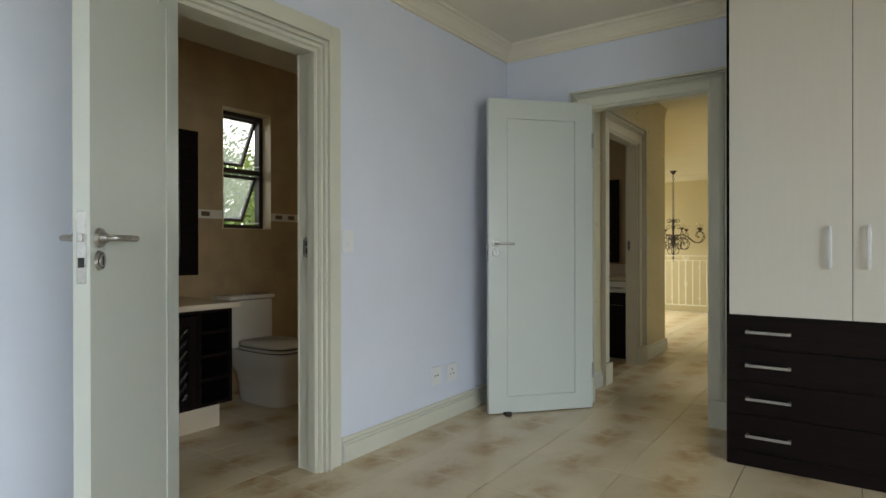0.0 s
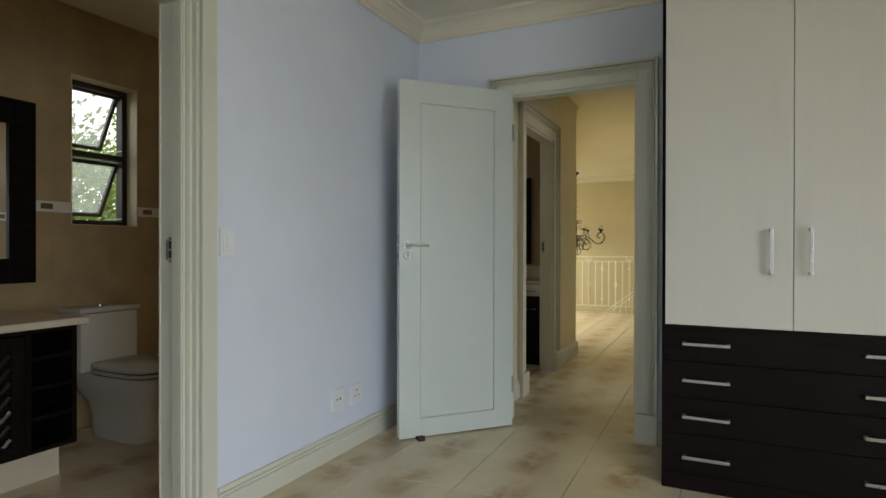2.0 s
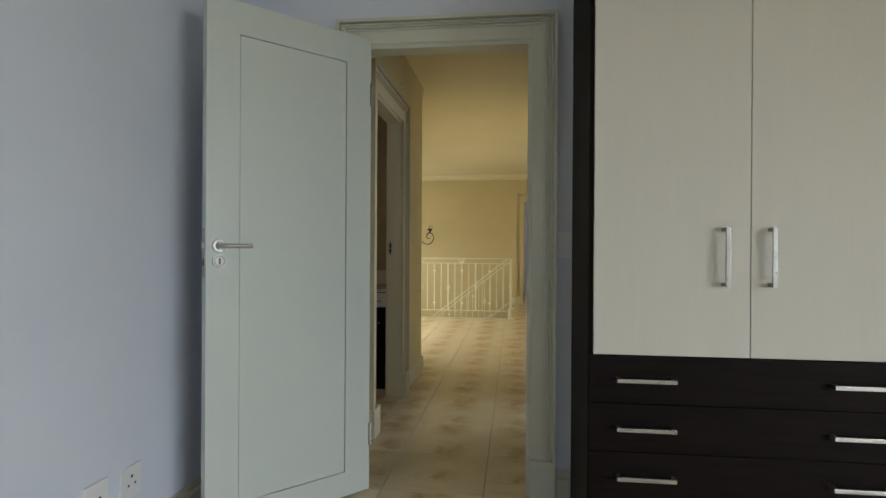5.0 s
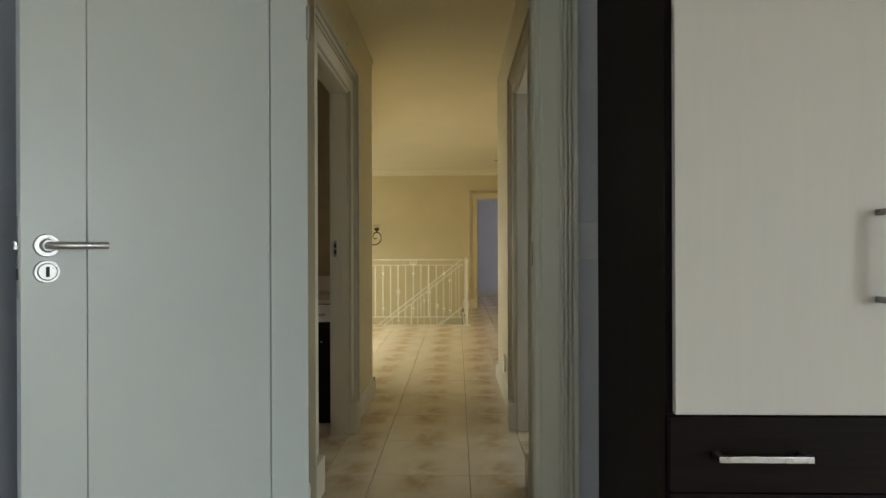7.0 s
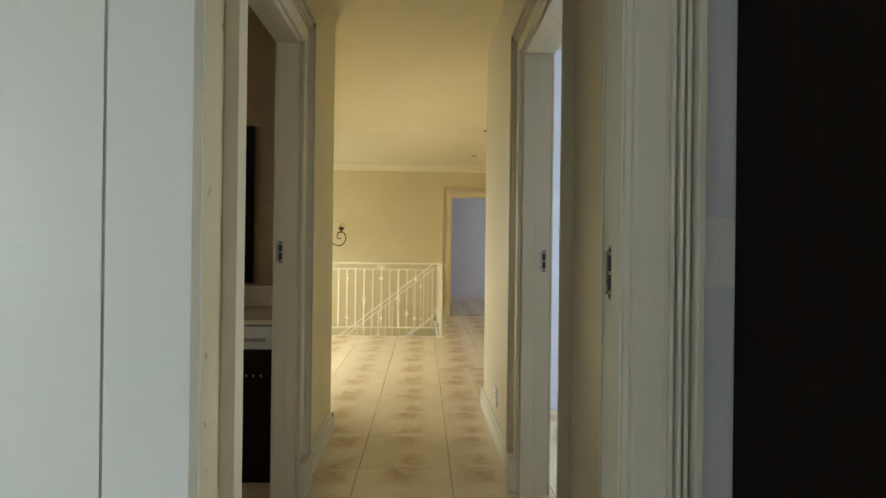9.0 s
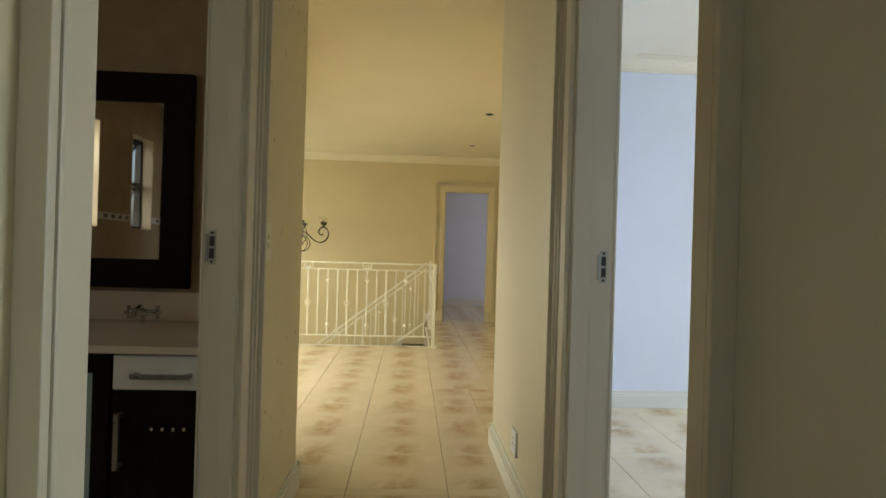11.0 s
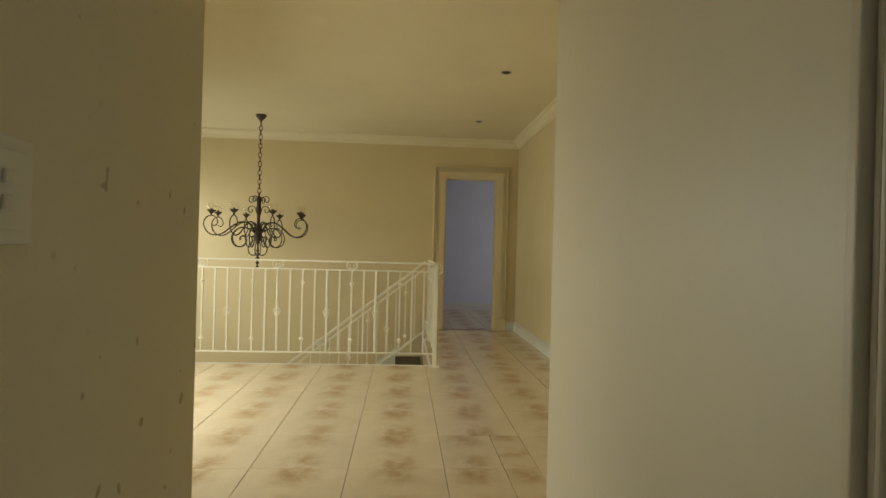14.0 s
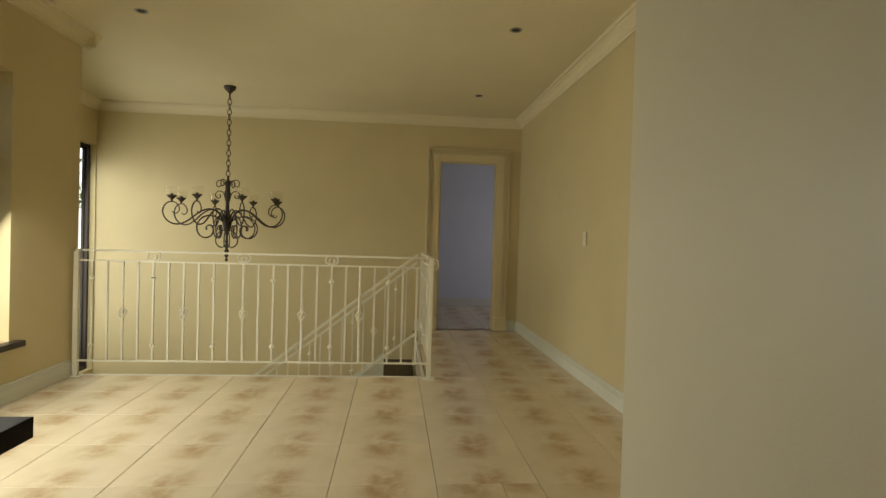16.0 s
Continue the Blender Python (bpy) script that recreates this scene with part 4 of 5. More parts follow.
# ---- chandelier ----
def chandelier(cx, cy):
    c = thing("chandelier", "black wrought-iron chandelier with eight scrolled arms on a chain", "chandelier", pose(cx, cy, 0))
    part("canopy", lathe_into(bmesh.new(), [(0.058, 2.549), (0.060, 2.535), (0.045, 2.515), (0.022, 2.492), (0.010, 2.475)], 20), M_IRON, c, "", True)
    z, k = 2.468, 0
    while z > 1.675:
        bm = bmesh.new()
        pts = []
        for i in range(14):
            a = i * 2 * math.pi / 14
            u, w = 0.019 * math.cos(a), 0.031 * math.sin(a)
            pts.append((u, 0, z - 0.02 + w) if k % 2 else (0, u, z - 0.02 + w))
        tube_into(bm, pts, 0.0042, 5, closed=True)
        part("chain_link", bm, M_IRON, c)
        z -= 0.051
        k += 1
    part("stem", lathe_into(bmesh.new(), [(0.004, 1.665), (0.012, 1.645), (0.010, 1.625), (0.026, 1.605), (0.030, 1.58), (0.022, 1.56), (0.024, 1.48), (0.030, 1.44), (0.018, 1.40), (0.020, 1.30), (0.034, 1.26), (0.040, 1.22), (0.044, 1.17), (0.032, 1.12), (0.014, 1.08), (0.010, 1.03), (0.018, 1.00), (0.010, 0.985), (0.012, 0.93), (0.024, 0.915), (0.022, 0.905), (0.010, 0.895), (0.012, 0.875), (0.024, 0.868), (0.010, 0.85), (0.007, 0.835), (0.015, 0.825), (0.013, 0.812), (0.004, 0.806)], 18), M_IRON, c, "", True)
    arm = ((0.030, 1.17), (0.070, 1.27), (0.13, 1.318), (0.21, 1.315), (0.29, 1.265), (0.36, 1.205), (0.43, 1.168), (0.50, 1.168), (0.555, 1.205), (0.585, 1.265), (0.578, 1.325), (0.540, 1.368), (0.485, 1.372), (0.448, 1.335), (0.445, 1.290), (0.475, 1.265), (0.505, 1.280))
    low = ((0.035, 1.20), (0.10, 1.24), (0.18, 1.26), (0.255, 1.23), (0.30, 1.16), (0.285, 1.08), (0.225, 1.04), (0.16, 1.06), (0.135, 1.12), (0.165, 1.165), (0.205, 1.15), (0.205, 1.115))
    foot = ((0.020, 1.12), (0.070, 1.10), (0.105, 1.04), (0.095, 0.975), (0.045, 0.945), (0.014, 0.975))
    top = ((0.022, 1.56), (0.055, 1.610), (0.105, 1.615), (0.125, 1.58), (0.105, 1.55), (0.075, 1.565), (0.080, 1.59))
    top2 = ((0.022, 1.43), (0.045, 1.495), (0.090, 1.505), (0.118, 1.47), (0.098, 1.435), (0.068, 1.45), (0.075, 1.475))

    def smooth_line(p, a):
        P = [Vector((r * math.cos(a), r * math.sin(a), zz)) for r, zz in p]
        out = []
        for i in range(len(P) - 1):
            p0, p1, p2, p3 = P[max(i - 1, 0)], P[i], P[i + 1], P[min(i + 2, len(P) - 1)]
            for j in range(3):
                t = j / 3
                out.append(0.5 * ((2 * p1) + (p2 - p0) * t + (2 * p0 - 5 * p1 + 4 * p2 - p3) * t * t + (3 * p1 - p0 - 3 * p2 + p3) * t ** 3))
        out.append(P[-1])
        return out

    for k in range(8):
        a = (k + 0.67) * math.pi / 4
        ar = part("arm", tube_into(bmesh.new(), smooth_line(arm, a), 0.0085, 7, taper=0.6), M_IRON, c, "", True)
        ca, sa = 0.51 * math.cos(a), 0.51 * math.sin(a)
        part("candle_cup", lathe_into(bmesh.new(), [(0.007, 1.37), (0.010, 1.395), (0.020, 1.405), (0.044, 1.428), (0.046, 1.436), (0.012, 1.437), (0.012, 1.452)], 14, (ca, sa, 0)), M_IRON, ar)
        part("glass_shade", lathe_into(bmesh.new(), [(0.030, 1.437), (0.050, 1.455), (0.060, 1.485), (0.064, 1.51)], 16, (ca, sa, 0)), M_SHADE, ar, "clear glass cup", True)
        if k % 2 == 0:
            part("foot_scroll", tube_into(bmesh.new(), smooth_line(foot, a), 0.006, 6), M_IRON, c)
        part("lower_scroll", tube_into(bmesh.new(), smooth_line(low, a + 0.2), 0.0065, 6), M_IRON, c)
        if k % 2:
            part("upper_scroll", tube_into(bmesh.new(), smooth_line(top, a), 0.005, 6), M_IRON, c)
            part("upper_scroll", tube_into(bmesh.new(), smooth_line(top2, a + 0.3), 0.005, 6), M_IRON, c)


chandelier(-2.862, 11.467)


# ---- recessed ceiling spots ----
def spot():
    s = thing("ceiling_spot", "small recessed ceiling spotlight, switched off", "ceiling spotlight", pose(0, 0, CEIL), "ceiling spotlights")
    bm = bmesh.new()
    lathe_into(bm, [(0.030, -0.0005), (0.043, -0.0005), (0.045, -0.004), (0.040, -0.007), (0.031, -0.003)], 20)
    part("ring", bm, M_STEEL, s, "", True)
    part("lamp", lathe_into(bmesh.new(), [(0.029, -0.0008), (0.029, -0.003), (0.012, -0.0045), (0.002, -0.005)], 16), M_DARKSLOT, s)
    return s


first_spot = spot()
first_spot.matrix_basis = pose(-0.394, 9.52, CEIL)
for x, y in ((-0.381, 11.344), (-2.91, 9.582), (-1.10, 5.05), (0.112, 7.018)):
    copy_thing(first_spot, pose(x, y, CEIL))


# ---- desk behind the corridor wall ----
desk = thing("desk", "dark wenge desk against the landing wall", "desk")
part("desktop", boxes((-3.30, -1.88, 6.205, 6.763, 0.675, 0.716), bevel=0.002), M_WENGE, desk)
part("side_panel", boxes((-1.965, -1.925, 6.26, 6.73, 0, 0.675), bevel=0.001), M_WENGEV, desk)
part("side_panel", boxes((-3.27, -3.23, 6.26, 6.73, 0, 0.675), bevel=0.001), M_WENGEV, desk)
part("back_panel", boxes((-3.23, -1.965, 6.27, 6.288, 0.25, 0.675)), M_WENGE, desk)


# ---- bathroom fittings ----
def tap(at, label):
    t = thing("basin_tap", label, "tap", at, "taps")
    part("body", lathe_into(bmesh.new(), [(0.026, 0), (0.026, 0.006), (0.020, 0.012), (0.018, 0.07), (0.022, 0.078), (0.020, 0.10), (0.008, 0.106)], 16), M_CHROME, t, "", True)
    part("spout", tube_into(bmesh.new(), [(0, 0, 0.05), (0, -0.05, 0.075), (0, -0.10, 0.075), (0, -0.115, 0.058)], 0.010, 10), M_CHROME, t, "", True)
    part("lever", tube_into(bmesh.new(), [(0, 0, 0.10), (0, -0.03, 0.118), (0, -0.075, 0.125)], 0.006, 8), M_CHROME, t, "", True)


def cross_tap(at, label):
    t = thing("wall_tap", label, "tap", at, "taps")
    part("body", cyl_into(bmesh.new(), (-0.05, 0, 0.045), (0.05, 0, 0.045), 0.012, seg=12), M_CHROME, t, "", True)
    part("spout", tube_into(bmesh.new(), [(0, 0, 0), (0, 0, 0.05), (0, -0.03, 0.07), (0, -0.07, 0.06), (0, -0.085, 0.035)], 0.009, 10), M_CHROME, t, "", True)
    for s in (-1, 1):
        part("cross_handle", boxes((s * 0.056 - 0.006, s * 0.056 + 0.006, -0.006, 0.006, 0.018, 0.072), (s * 0.056 - 0.006, s * 0.056 + 0.006, -0.027, 0.027, 0.039, 0.051), bevel=0.003), M_CHROME, t)


def framed_mirror(at, width, height, border, label):
    """Local x across, z up from the lower edge, face towards -y, back on the wall at y 0."""
    m = thing("mirror", label, "mirror", at)
    part("frame", boxes((0, border, -0.035, 0, 0, height), (width - border, width, -0.035, 0, 0, height), (border, width - border, -0.034, 0, 0, border), (border, width - border, -0.034, 0, height - border, height), bevel=0.004), M_WENGE, m, "wide dark wenge frame")
    part("glass", boxes((border - 0.003, width - border + 0.003, -0.018, -0.012, border - 0.003, height - border + 0.003)), M_MIRROR, m)


def basin(parent_at, label):
    b = thing("wash_basin", label, "basin", parent_at, "basins")
    bm = lathe_into(bmesh.new(), [(0.225, 0.0), (0.226, 0.014), (0.214, 0.018), (0.205, 0.012), (0.17, 0.006), (0.08, 0.003), (0.01, 0.002)], 32)
    bowl = part("bowl", bm, M_CERAMIC, b, "", True)
    bowl.scale = (1.0, 0.75, 1.0)
    part("plug", cyl_into(bmesh.new(), (0, 0, 0.003), (0, 0, 0.006), 0.02, seg=16), M_CHROME, b)


# first bathroom: vanity on the west wall
vanity = thing("vanity_unit", "dark wenge vanity with a lattice door and open shelves", "vanity unit")
VX, VZ0, VZ1 = -3.17, 0.145, 0.715
for y0 in (0.95, 1.802, 2.005):
    part("upright", boxes((-3.81, VX, y0, y0 + 0.023, VZ0, VZ1)), M_WENGEV, vanity)
part("back", boxes((-3.828, -3.811, 0.95, 2.028, VZ0, VZ1)), M_WENGEV, vanity)
for z0 in (VZ0, VZ1 - 0.02):
    for ya, yb in ((0.973, 1.802), (1.825, 2.005)):
        part("panel", boxes((-3.81, VX, ya, yb, z0, z0 + 0.02)), M_WENGE, vanity)
for k in range(1, 4):
    z = VZ0 + 0.02 + k * (VZ1 - VZ0 - 0.02) / 4
    part("shelf", boxes((-3.81, VX - 0.004, 1.825, 2.005, z - 0.009, z + 0.009)), M_WENGE, vanity)
for y0, y1 in ((0.975, 1.385), (1.39, 1.797)):
    vd = part("door", boxes((VX - 0.016, VX + 0.004, y0, y0 + 0.055, VZ0 + 0.004, VZ1 - 0.03), (VX - 0.016, VX + 0.004, y1 - 0.055, y1, VZ0 + 0.004, VZ1 - 0.03), (VX - 0.016, VX + 0.004, y0 + 0.055, y1 - 0.055, VZ0 + 0.004, VZ0 + 0.06), (VX - 0.016, VX + 0.004, y0 + 0.055, y1 - 0.055, VZ1 - 0.085, VZ1 - 0.03), bevel=0.001), M_WENGEV, vanity)
    part("back_panel", boxes((VX - 0.03, VX - 0.024, y0 + 0.05, y1 - 0.05, VZ0 + 0.05, VZ1 - 0.08)), M_WENGE, vd)
    ya, yb, za, zb = y0 + 0.055, y1 - 0.055, VZ0 + 0.06, VZ1 - 0.085
    xx = VX - 0.010
    c = -0.45
    while c < 0.80:
        seg = [(xx, ya + (yb - ya) * i / 40, za + c + (yb - ya) * i / 40) for i in range(41)]
        seg = [p for p in seg if za <= p[2] <= zb]
        if len(seg) > 2:
            part("slat", tube_into(bmesh.new(), [seg[0], seg[-1]], 0.0135, 6), M_LACQUER, vd)
        c += 0.062
    part("knob", lathe_into(bmesh.new(), [(0.004, 0), (0.006, 0.012), (0.014, 0.018), (0.013, 0.026), (0.003, 0.028)], 12), M_CHROME, vd, "chrome knob", True).matrix_basis = pose(VX + 0.004, y1 - 0.03 if y0 < 1 else y0 + 0.03, 0.44, 0, 90, 0)
part("plinth", boxes((-3.82, -3.215, 0.95, 1.97, 0, VZ0)), M_STONE, vanity, "cream stone plinth")
counter = thing("worktop", "cream polished stone worktop on the vanity", "worktop")
part("slab", boxes((-3.828, -3.135, 0.93, 2.07, VZ1, VZ1 + 0.035), bevel=0.010), M_STONE, counter)
basin(pose(-3.47, 1.50, VZ1 + 0.035, 0, 0, 90), "white oval basin set in the vanity top")
tap(pose(-3.72, 1.62, VZ1 + 0.035, 0, 0, 90), "chrome basin mixer tap")
framed_mirror(pose(-3.83, 1.25, 0.89, 0, 0, 90), 0.94, 1.0, 0.135, "wide dark-framed mirror above the vanity")



def soap_dish(at):
    """A frosted glass dish in a chrome ring on a wall bracket: the wall is at y 0, out towards -y."""
    d = thing("soap_dish", "frosted glass dish in a chrome wall bracket", "soap dish", at)
    part("bracket", cyl_into(bmesh.new(), (0, 0, 0), (0, -0.03, 0), 0.016, seg=14), M_CHROME, d, "", True)
    ring = [(0.048 * math.cos(k * math.pi / 10), -0.075 + 0.048 * math.sin(k * math.pi / 10), 0) for k in range(20)]
    part("ring", tube_into(bmesh.new(), ring, 0.004, 6, closed=True), M_CHROME, d, "", True)
    part("cup", lathe_into(bmesh.new(), [(0.030, -0.03), (0.040, -0.02), (0.046, 0.035), (0.043, 0.035), (0.036, -0.012), (0.004, -0.016)], 18, (0, -0.075, 0)), M_FROST, d, "frosted glass cup", True)


soap_dish(pose(-3.83, 1.90, 0.825, 0, 0, 90))


def toilet(at):
    t = thing("toilet", "white close-coupled ceramic toilet with its lid down", "toilet", at)
    part("cistern", boxes((-0.18, 0.18, -0.20, -0.005, 0.36, 0.705), bevel=0.025), M_CERAMIC, t, "", True)
    part("cistern_lid", boxes((-0.19, 0.19, -0.21, -0.003, 0.706, 0.735), bevel=0.010), M_CERAMIC, t, "", True)
    part("flush_button", cyl_into(bmesh.new(), (0, -0.10, 0.735), (0, -0.10, 0.741), 0.02, seg=16), M_CHROME, t)
    for x in (-0.07, 0.07):
        part("lid_hinge", cyl_into(bmesh.new(), (x - 0.022, -0.225, 0.402), (x + 0.022, -0.225, 0.402), 0.013, seg=12), M_CHROME, t, "chrome lid hinge", True)
    bm = bmesh.new()
    rings = []
    for z, w, y0, y1 in ((0.0, 0.125, -0.62, -0.16), (0.03, 0.130, -0.63, -0.15), (0.12, 0.120, -0.61, -0.13), (0.20, 0.130, -0.63, -0.10), (0.251, 0.165, -0.68, -0.05), (0.307, 0.182, -0.71, -0.02), (0.358, 0.185, -0.715, -0.02), (0.370, 0.178, -0.705, -0.03)):
        ring = []
        for k in range(28):
            a = k * 2 * math.pi / 28
            ca, sa = math.cos(a), math.sin(a)
            e = 0.55
            ring.append(bm.verts.new((w * math.copysign(abs(ca) ** e, ca), (y0 + y1) / 2 + (y1 - y0) / 2 * math.copysign(abs(sa) ** e, sa), z)))
        rings.append(ring)
    for A, B in zip(rings, rings[1:]):
        for k in range(28):
            bm.faces.new((A[k], A[(k + 1) % 28], B[(k + 1) % 28], B[k]))
    bm.faces.new(rings[0][::-1])
    bm.faces.new(rings[-1])
    part("bowl", bm, M_CERAMIC, t, "", True)
    # The two dark buffer sheets only paint the shade in the seat's gaps.
    for nm, z0, z1, g in (("seat", 0.377, 0.396, 0.0), ("seat_buffer_shade", 0.370, 0.3775, 0.010), ("lid_buffer_shade", 0.395, 0.4035, 0.012), ("lid", 0.403, 0.426, 0.003)):
        bm = bmesh.new()
        rings = []
        for z, q in ((z0, 0.97), (z0 + 0.004, 1.0), (z1 - 0.006, 1.0), (z1, 0.95)):
            rings.append([bm.verts.new(((0.188 - g) * q * math.copysign(abs(math.cos(a)) ** 0.5, math.cos(a)), -0.465 + 0.255 * q * math.copysign(abs(math.sin(a)) ** 0.6, math.sin(a)), z)) for a in [k * 2 * math.pi / 28 for k in range(28)]])
        for A, B in zip(rings, rings[1:]):
            for k in range(28):
                bm.faces.new((A[k], A[(k + 1) % 28], B[(k + 1) % 28], B[k]))
        bm.faces.new(rings[0][::-1])
        bm.faces.new(rings[-1])
        part(nm, bm, M_RUBBERGAP if "buffer" in nm else M_CERAMIC, t, "", True)


toilet(pose(-3.828, 2.51, 0, 0, 0, 90))


def tile_band(name, runs, label):
    """A pale border strip with small dark inlays; runs (axis, fixed, a, b, sign)."""
    top = thing(name, label, "tile border", None, "", "structure")
    for axis, fixed, a, b, sgn in runs:
        lo, hi = sorted((fixed, fixed + sgn * 0.004))
        lo2, hi2 = sorted((fixed + sgn * 0.0041, fixed + sgn * 0.006))
        if axis == "y":
            part("strip", boxes((lo, hi, a, b, 1.290, 1.352)), M_BAND, top)
        else:
            part("strip", boxes((a, b, lo, hi, 1.290, 1.352)), M_BAND, top)
        p = a + 0.04
        while p + 0.065 < b:
            s = (lo2, hi2, p, p + 0.065, 1.306, 1.338) if axis == "y" else (p, p + 0.065, lo2, hi2, 1.306, 1.338)
            part("inlay", boxes(s), M_BANDD, top)
            p += 0.125


tile_band("trim_tile_border", [("y", -3.83, 0.0, 1.25, 1), ("y", -3.83, 2.19, 2.40, 1), ("y", -3.83, 2.83, 3.40, 1), ("y", -2.30, 0.0, 0.95, -1), ("y", -2.30, 1.95, 3.80, -1), ("y", -3.83, 4.12, 5.98, 1), ("x", 3.86, -2.29, -1.79, 1), ("x", 5.98, -3.83, -3.3, -1)], "pale border tiles with small brown inlays")

# second bathroom: vanity on the north wall
vanity2 = thing("vanity_unit", "dark vanity with a white drawer and frosted glass door", "vanity unit")
VF, VB = 5.375, 5.975
part("body", boxes((-3.30, -1.795, VF + 0.02, VB, 0.08, 0.755)), M_WENGEV, vanity2)
part("plinth", boxes((-3.28, -1.797, VF + 0.07, VB - 0.01, 0.0, 0.08)), M_WENGE, vanity2)
wd = part("drawer", boxes((-2.093, -1.80, VF, VF + 0.019, 0.644, 0.750), bevel=0.001), M_WARDW, vanity2, "white drawer front")
part("handle", boxes((-2.029, -1.850, VF - 0.035, VF - 0.025, 0.684, 0.699), (-2.027, -2.013, VF - 0.025, VF, 0.685, 0.698), (-1.866, -1.852, VF - 0.025, VF, 0.685, 0.698), bevel=0.001), M_STEEL, wd)
wd = part("door", boxes((-2.093, -1.80, VF, VF + 0.019, 0.09, 0.638), bevel=0.001), M_WENGEV, vanity2)
part("handle", boxes((-2.072, -2.057, VF - 0.035, VF - 0.025, 0.404, 0.576), (-2.071, -2.058, VF - 0.025, VF, 0.406, 0.419), (-2.071, -2.058, VF - 0.025, VF, 0.561, 0.574), bevel=0.001), M_STEEL, wd)
for k in range(4):
    part("stud", lathe_into(bmesh.new(), [(0.003, 0), (0.006, 0.004), (0.002, 0.007)], 8), M_CHROME, wd).matrix_basis = pose(-1.972 + k * 0.033, VF, 0.522, 90, 0, 0)
M_FROSTPANE = painted("frosted_pane", (0.34, 0.44, 0.43), 0.22, 0.05)
for x0 in (-2.79, -2.445):
    wd = part("door", boxes((x0, x0 + 0.05, VF, VF + 0.019, 0.09, 0.75), (x0 + 0.29, x0 + 0.34, VF, VF + 0.019, 0.09, 0.75), (x0 + 0.05, x0 + 0.29, VF, VF + 0.019, 0.09, 0.15), (x0 + 0.05, x0 + 0.29, VF, VF + 0.019, 0.694, 0.75)), M_WENGEV, vanity2)
    part("pane", boxes((x0 + 0.05, x0 + 0.29, VF + 0.006, VF + 0.012, 0.15, 0.694)), M_FROSTPANE, wd, "frosted grey-green glass pane")
counter2 = thing("worktop", "beige polished stone worktop with a stone upstand", "worktop")
part("slab", boxes((-3.32, -1.793, VF - 0.02, VB, 0.757, 0.782), bevel=0.006), M_STONE, counter2)
part("upstand", boxes((-3.32, -1.793, VB - 0.016, VB, 0.783, 0.90)), M_STONE, counter2)
basin(pose(-2.60, 5.67, 0.782), "white oval basin set in the worktop")
tap(pose(-2.60, 5.87, 0.782), "chrome basin mixer tap")
cross_tap(pose(-2.225, 5.86, 0.782), "chrome tap with cross handles")
framed_mirror(pose(-3.25, 5.978, 0.916), 1.16, 0.882, 0.118, "dark-framed mirror above the second vanity")


# ---- outside ----
bmg = bmesh.new()
bmesh.ops.create_grid(bmg, x_segments=8, y_segments=8, size=600)
for v in bmg.verts:
    v.co.z = -3.05
setting("ground", bmg, M_GRASS, "green lawn around the house", "ground")


# Emissive board added behind the trees as the burnt-out sky.
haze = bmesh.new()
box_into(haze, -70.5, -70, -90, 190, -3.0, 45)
setting("backdrop", haze, M_HAZE, "glowing white board standing in for bright hazy sky behind the garden", "backdrop")


def tree(x, y, height, spread, seed):
    rng = random.Random(seed)
    t = thing("tree", "leafy green garden tree outside the windows", "tree", pose(x, y, -3.05), "garden trees")
    bm = bmesh.new()
    tube_into(bm, [(0, 0, 0), (0.08, 0.05, height * 0.3), (0.0, 0.1, height * 0.62), (0.05, 0.05, height * 0.9)], 0.14, 8, taper=0.3)
    tips = []
    for k in range(9):
        a, z0 = k * 2.4, height * (0.28 + 0.06 * k)
        r = spread * rng.uniform(0.55, 0.95) * (1 - 0.05 * k)
        tip = Vector((r * math.cos(a), r * math.sin(a), z0 + rng.uniform(0.3, 1.0)))
        tube_into(bm, [(0.03, 0.06, z0), tip * 0.5 + Vector((0, 0, z0 * 0.5 + 0.1)), tip], 0.05, 6, taper=0.3)
        tips.append(tip)
    part("trunk", bm, M_BARK, t)
    verts, faces = [], []
    centres = tips + [Vector((rng.gauss(0, spread * 0.45), rng.gauss(0, spread * 0.45), height * rng.uniform(0.3, 1.0))) for _ in range(34)]
    for c in centres:
        for _ in range(280):
            p = c + Vector((rng.gauss(0, 0.30), rng.gauss(0, 0.30), rng.gauss(0, 0.24)))
            n = Vector((rng.gauss(0, 1), rng.gauss(0, 1), rng.gauss(0.6, 1))).normalized()
            u = n.orthogonal().normalized() * rng.uniform(0.03, 0.06)
            w = n.cross(u) * 0.5
            i = len(verts)
            verts += [p - u, p + w, p + u, p - w]
            faces.append((i, i + 1, i + 2, i + 3))
    me = bpy.data.meshes.new("crown")
    me.from_pydata([tuple(v) for v in verts], [], faces)
    me.materials.append(M_LEAF)
    crown = new("crown", me)
    crown.parent = t


for k, (x, y, h, s) in enumerate(((-7.6, 4.6, 5.3, 1.9), (-8.2, 6.8, 5.2, 2.0), (-10.0, 5.6, 5.9, 2.2), (-10.5, 2.0, 5.6, 2.2), (-7.4, 0.2, 4.8, 1.8), (-9.5, 9.5, 5.2, 2.0), (-8.4, 13.6, 5.0, 2.0), (-10.5, 16.5, 5.6, 2.2), (-12.5, 8.4, 6.2, 2.4), (-14.5, 10.8, 6.5, 2.6), (-13.0, 5.6, 6.1, 2.4), (-13.5, 13.0, 6.0, 2.5))):
    tree(x, y, h, s, 40 + k)


# ---- floor tiles ----
TX, TY, GAP = 0.465, 0.496, 0.003


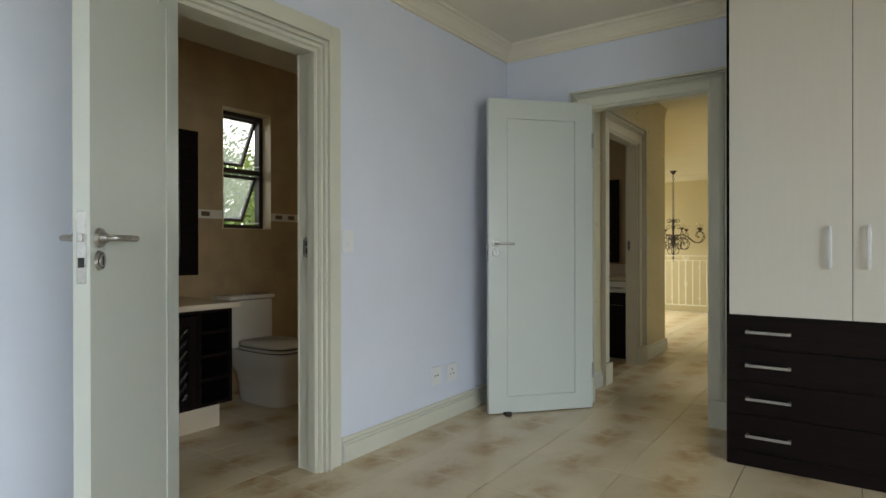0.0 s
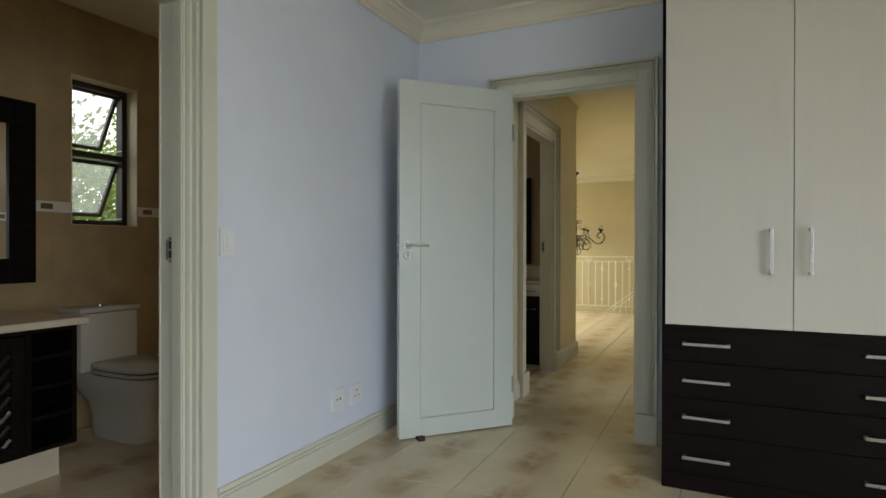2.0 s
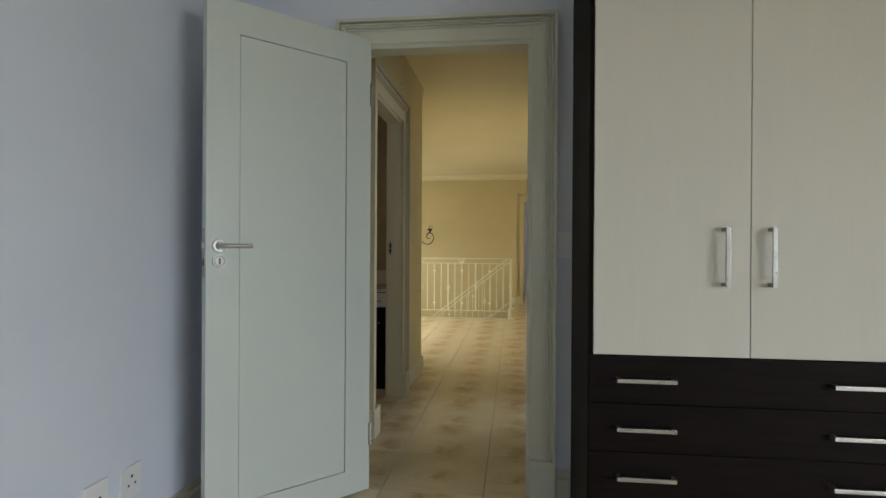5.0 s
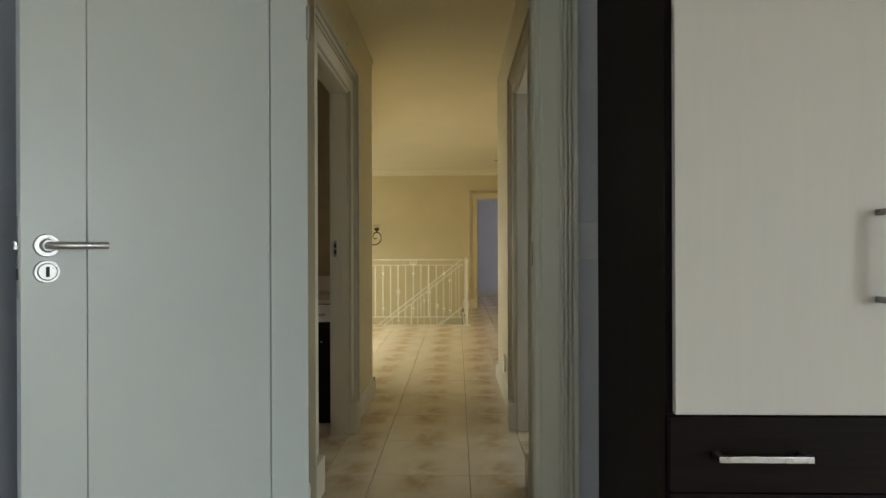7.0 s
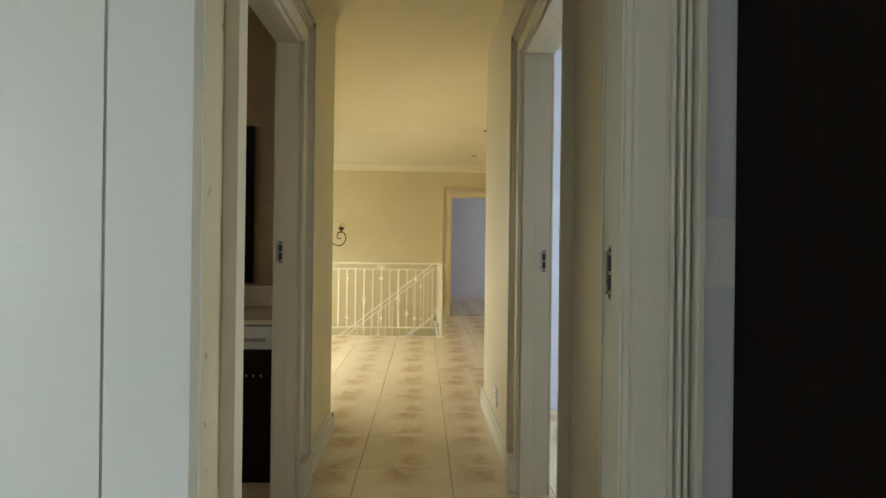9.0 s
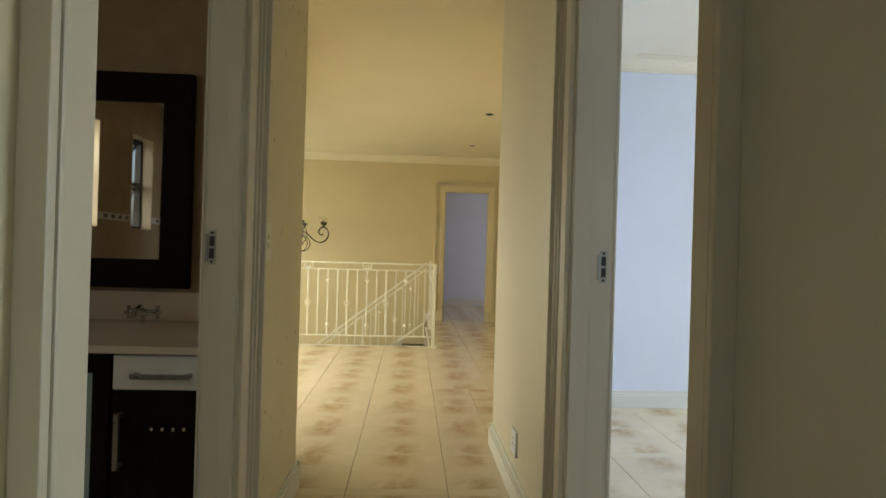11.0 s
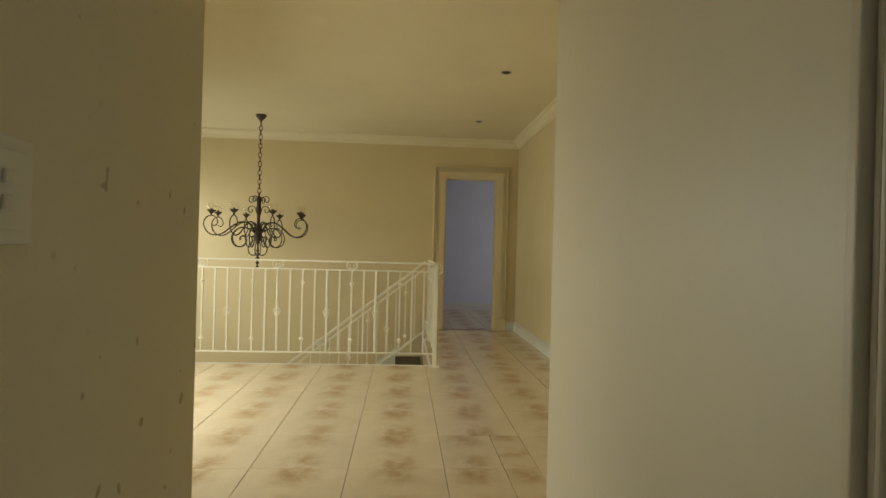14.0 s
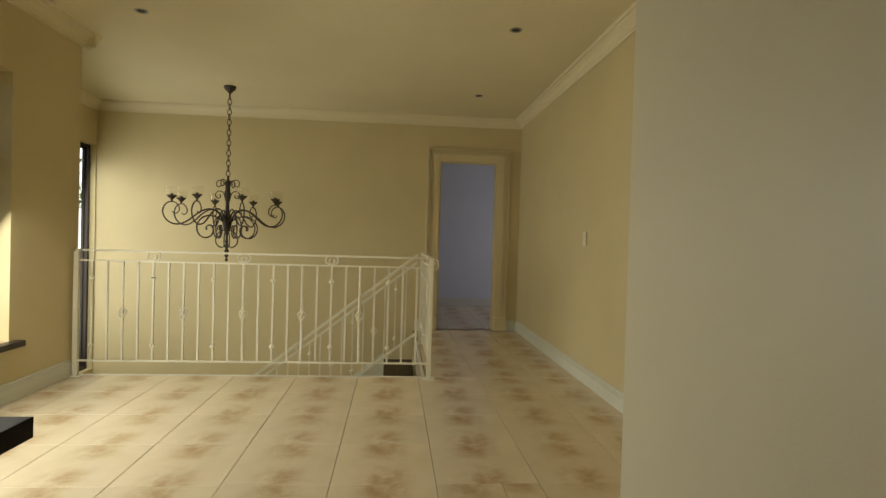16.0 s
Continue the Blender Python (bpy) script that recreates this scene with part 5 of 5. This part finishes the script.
def tile_mesh(w, d):
    bm = bmesh.new()
    box_into(bm, -w / 2, w / 2, -d / 2, d / 2, -0.0115, 0.0)
    bmesh.ops.bevel(bm, geom=[e for e in bm.edges if all(v.co.z > -0.001 for v in e.verts)], offset=0.0012, segments=1, affect="EDGES")
    return mesh_of("tile", bm, M_TILE)


full_tile = tile_mesh(TX - GAP, TY - GAP * 0.55)
cut_tiles = {}


def lay(parent, x0, x1, y0, y1):
    """Tiles over a rectangle, on the one grid that runs through the whole floor; cut at its edges."""
    i0, i1 = math.floor((x0 + 0.98) / TX), math.ceil((x1 + 0.98) / TX)
    j0, j1 = math.floor((y0 - 8.1) / TY), math.ceil((y1 - 8.1) / TY)
    for i in range(i0, i1):
        for j in range(j0, j1):
            a, b = max(x0, -0.98 + i * TX), min(x1, -0.98 + (i + 1) * TX)
            c, d = max(y0, 8.1 + j * TY), min(y1, 8.1 + (j + 1) * TY)
            if b - a < 0.02 or d - c < 0.02:
                continue
            w, h = round(b - a, 3), round(d - c, 3)
            if abs(w - TX) < 0.002 and abs(h - TY) < 0.002:
                me = full_tile
            else:
                me = cut_tiles.get((w, h)) or tile_mesh(w - GAP, h - GAP * 0.55)
                cut_tiles[(w, h)] = me
            ob = new("tile", me)
            ob.parent = parent
            ob.location = ((a + b) / 2, (c + d) / 2, 0)


def tiled(name, label, *rects):
    top = thing(name, label, "floor tiles", None, "", "structure")
    for rect in rects:
        lay(top, *rect)


tiled("floor_bedroom", "glossy cream floor tiles with brown clouds in the bedroom", (-2.17, 3.0, -3.0, 3.67), (-1.555, -0.775, 3.67, 3.79))
tiled("floor_landing", "glossy cream floor tiles with brown clouds in corridor and landing",
      (-1.68, -0.685, 3.79, 6.19), (-3.55, -0.685, 6.19, 8.1), (-0.685, -0.16, 6.80, 7.80), (-0.685, 0.31, 7.80, 8.1), (-3.55, 0.31, 8.1, 10.05), (-0.92, 0.31, 10.05, 12.44))
tiled("floor_bathroom", "cream floor tiles with brown clouds in the bathroom",
      (-3.83, -2.30, 0.0, 3.86), (-2.30, -2.17, 1.07, 1.815), (-3.83, -1.79, 3.86, 5.97), (-1.79, -1.68, 4.44, 5.25))
tiled("floor_second_bedroom", "cream floor tiles with brown clouds in the second bedroom",
      (-0.54, 4.0, 3.79, 4.5), (-0.685, 4.0, 4.5, 5.31), (-0.54, 4.0, 5.31, 6.69), (-0.06, 4.0, 6.69, 7.63))
tiled("floor_far_room", "cream floor tiles with brown clouds in the far room", (-0.67, 0.03, 12.44, 12.59), (-2.0, 2.0, 12.59, 15.0))
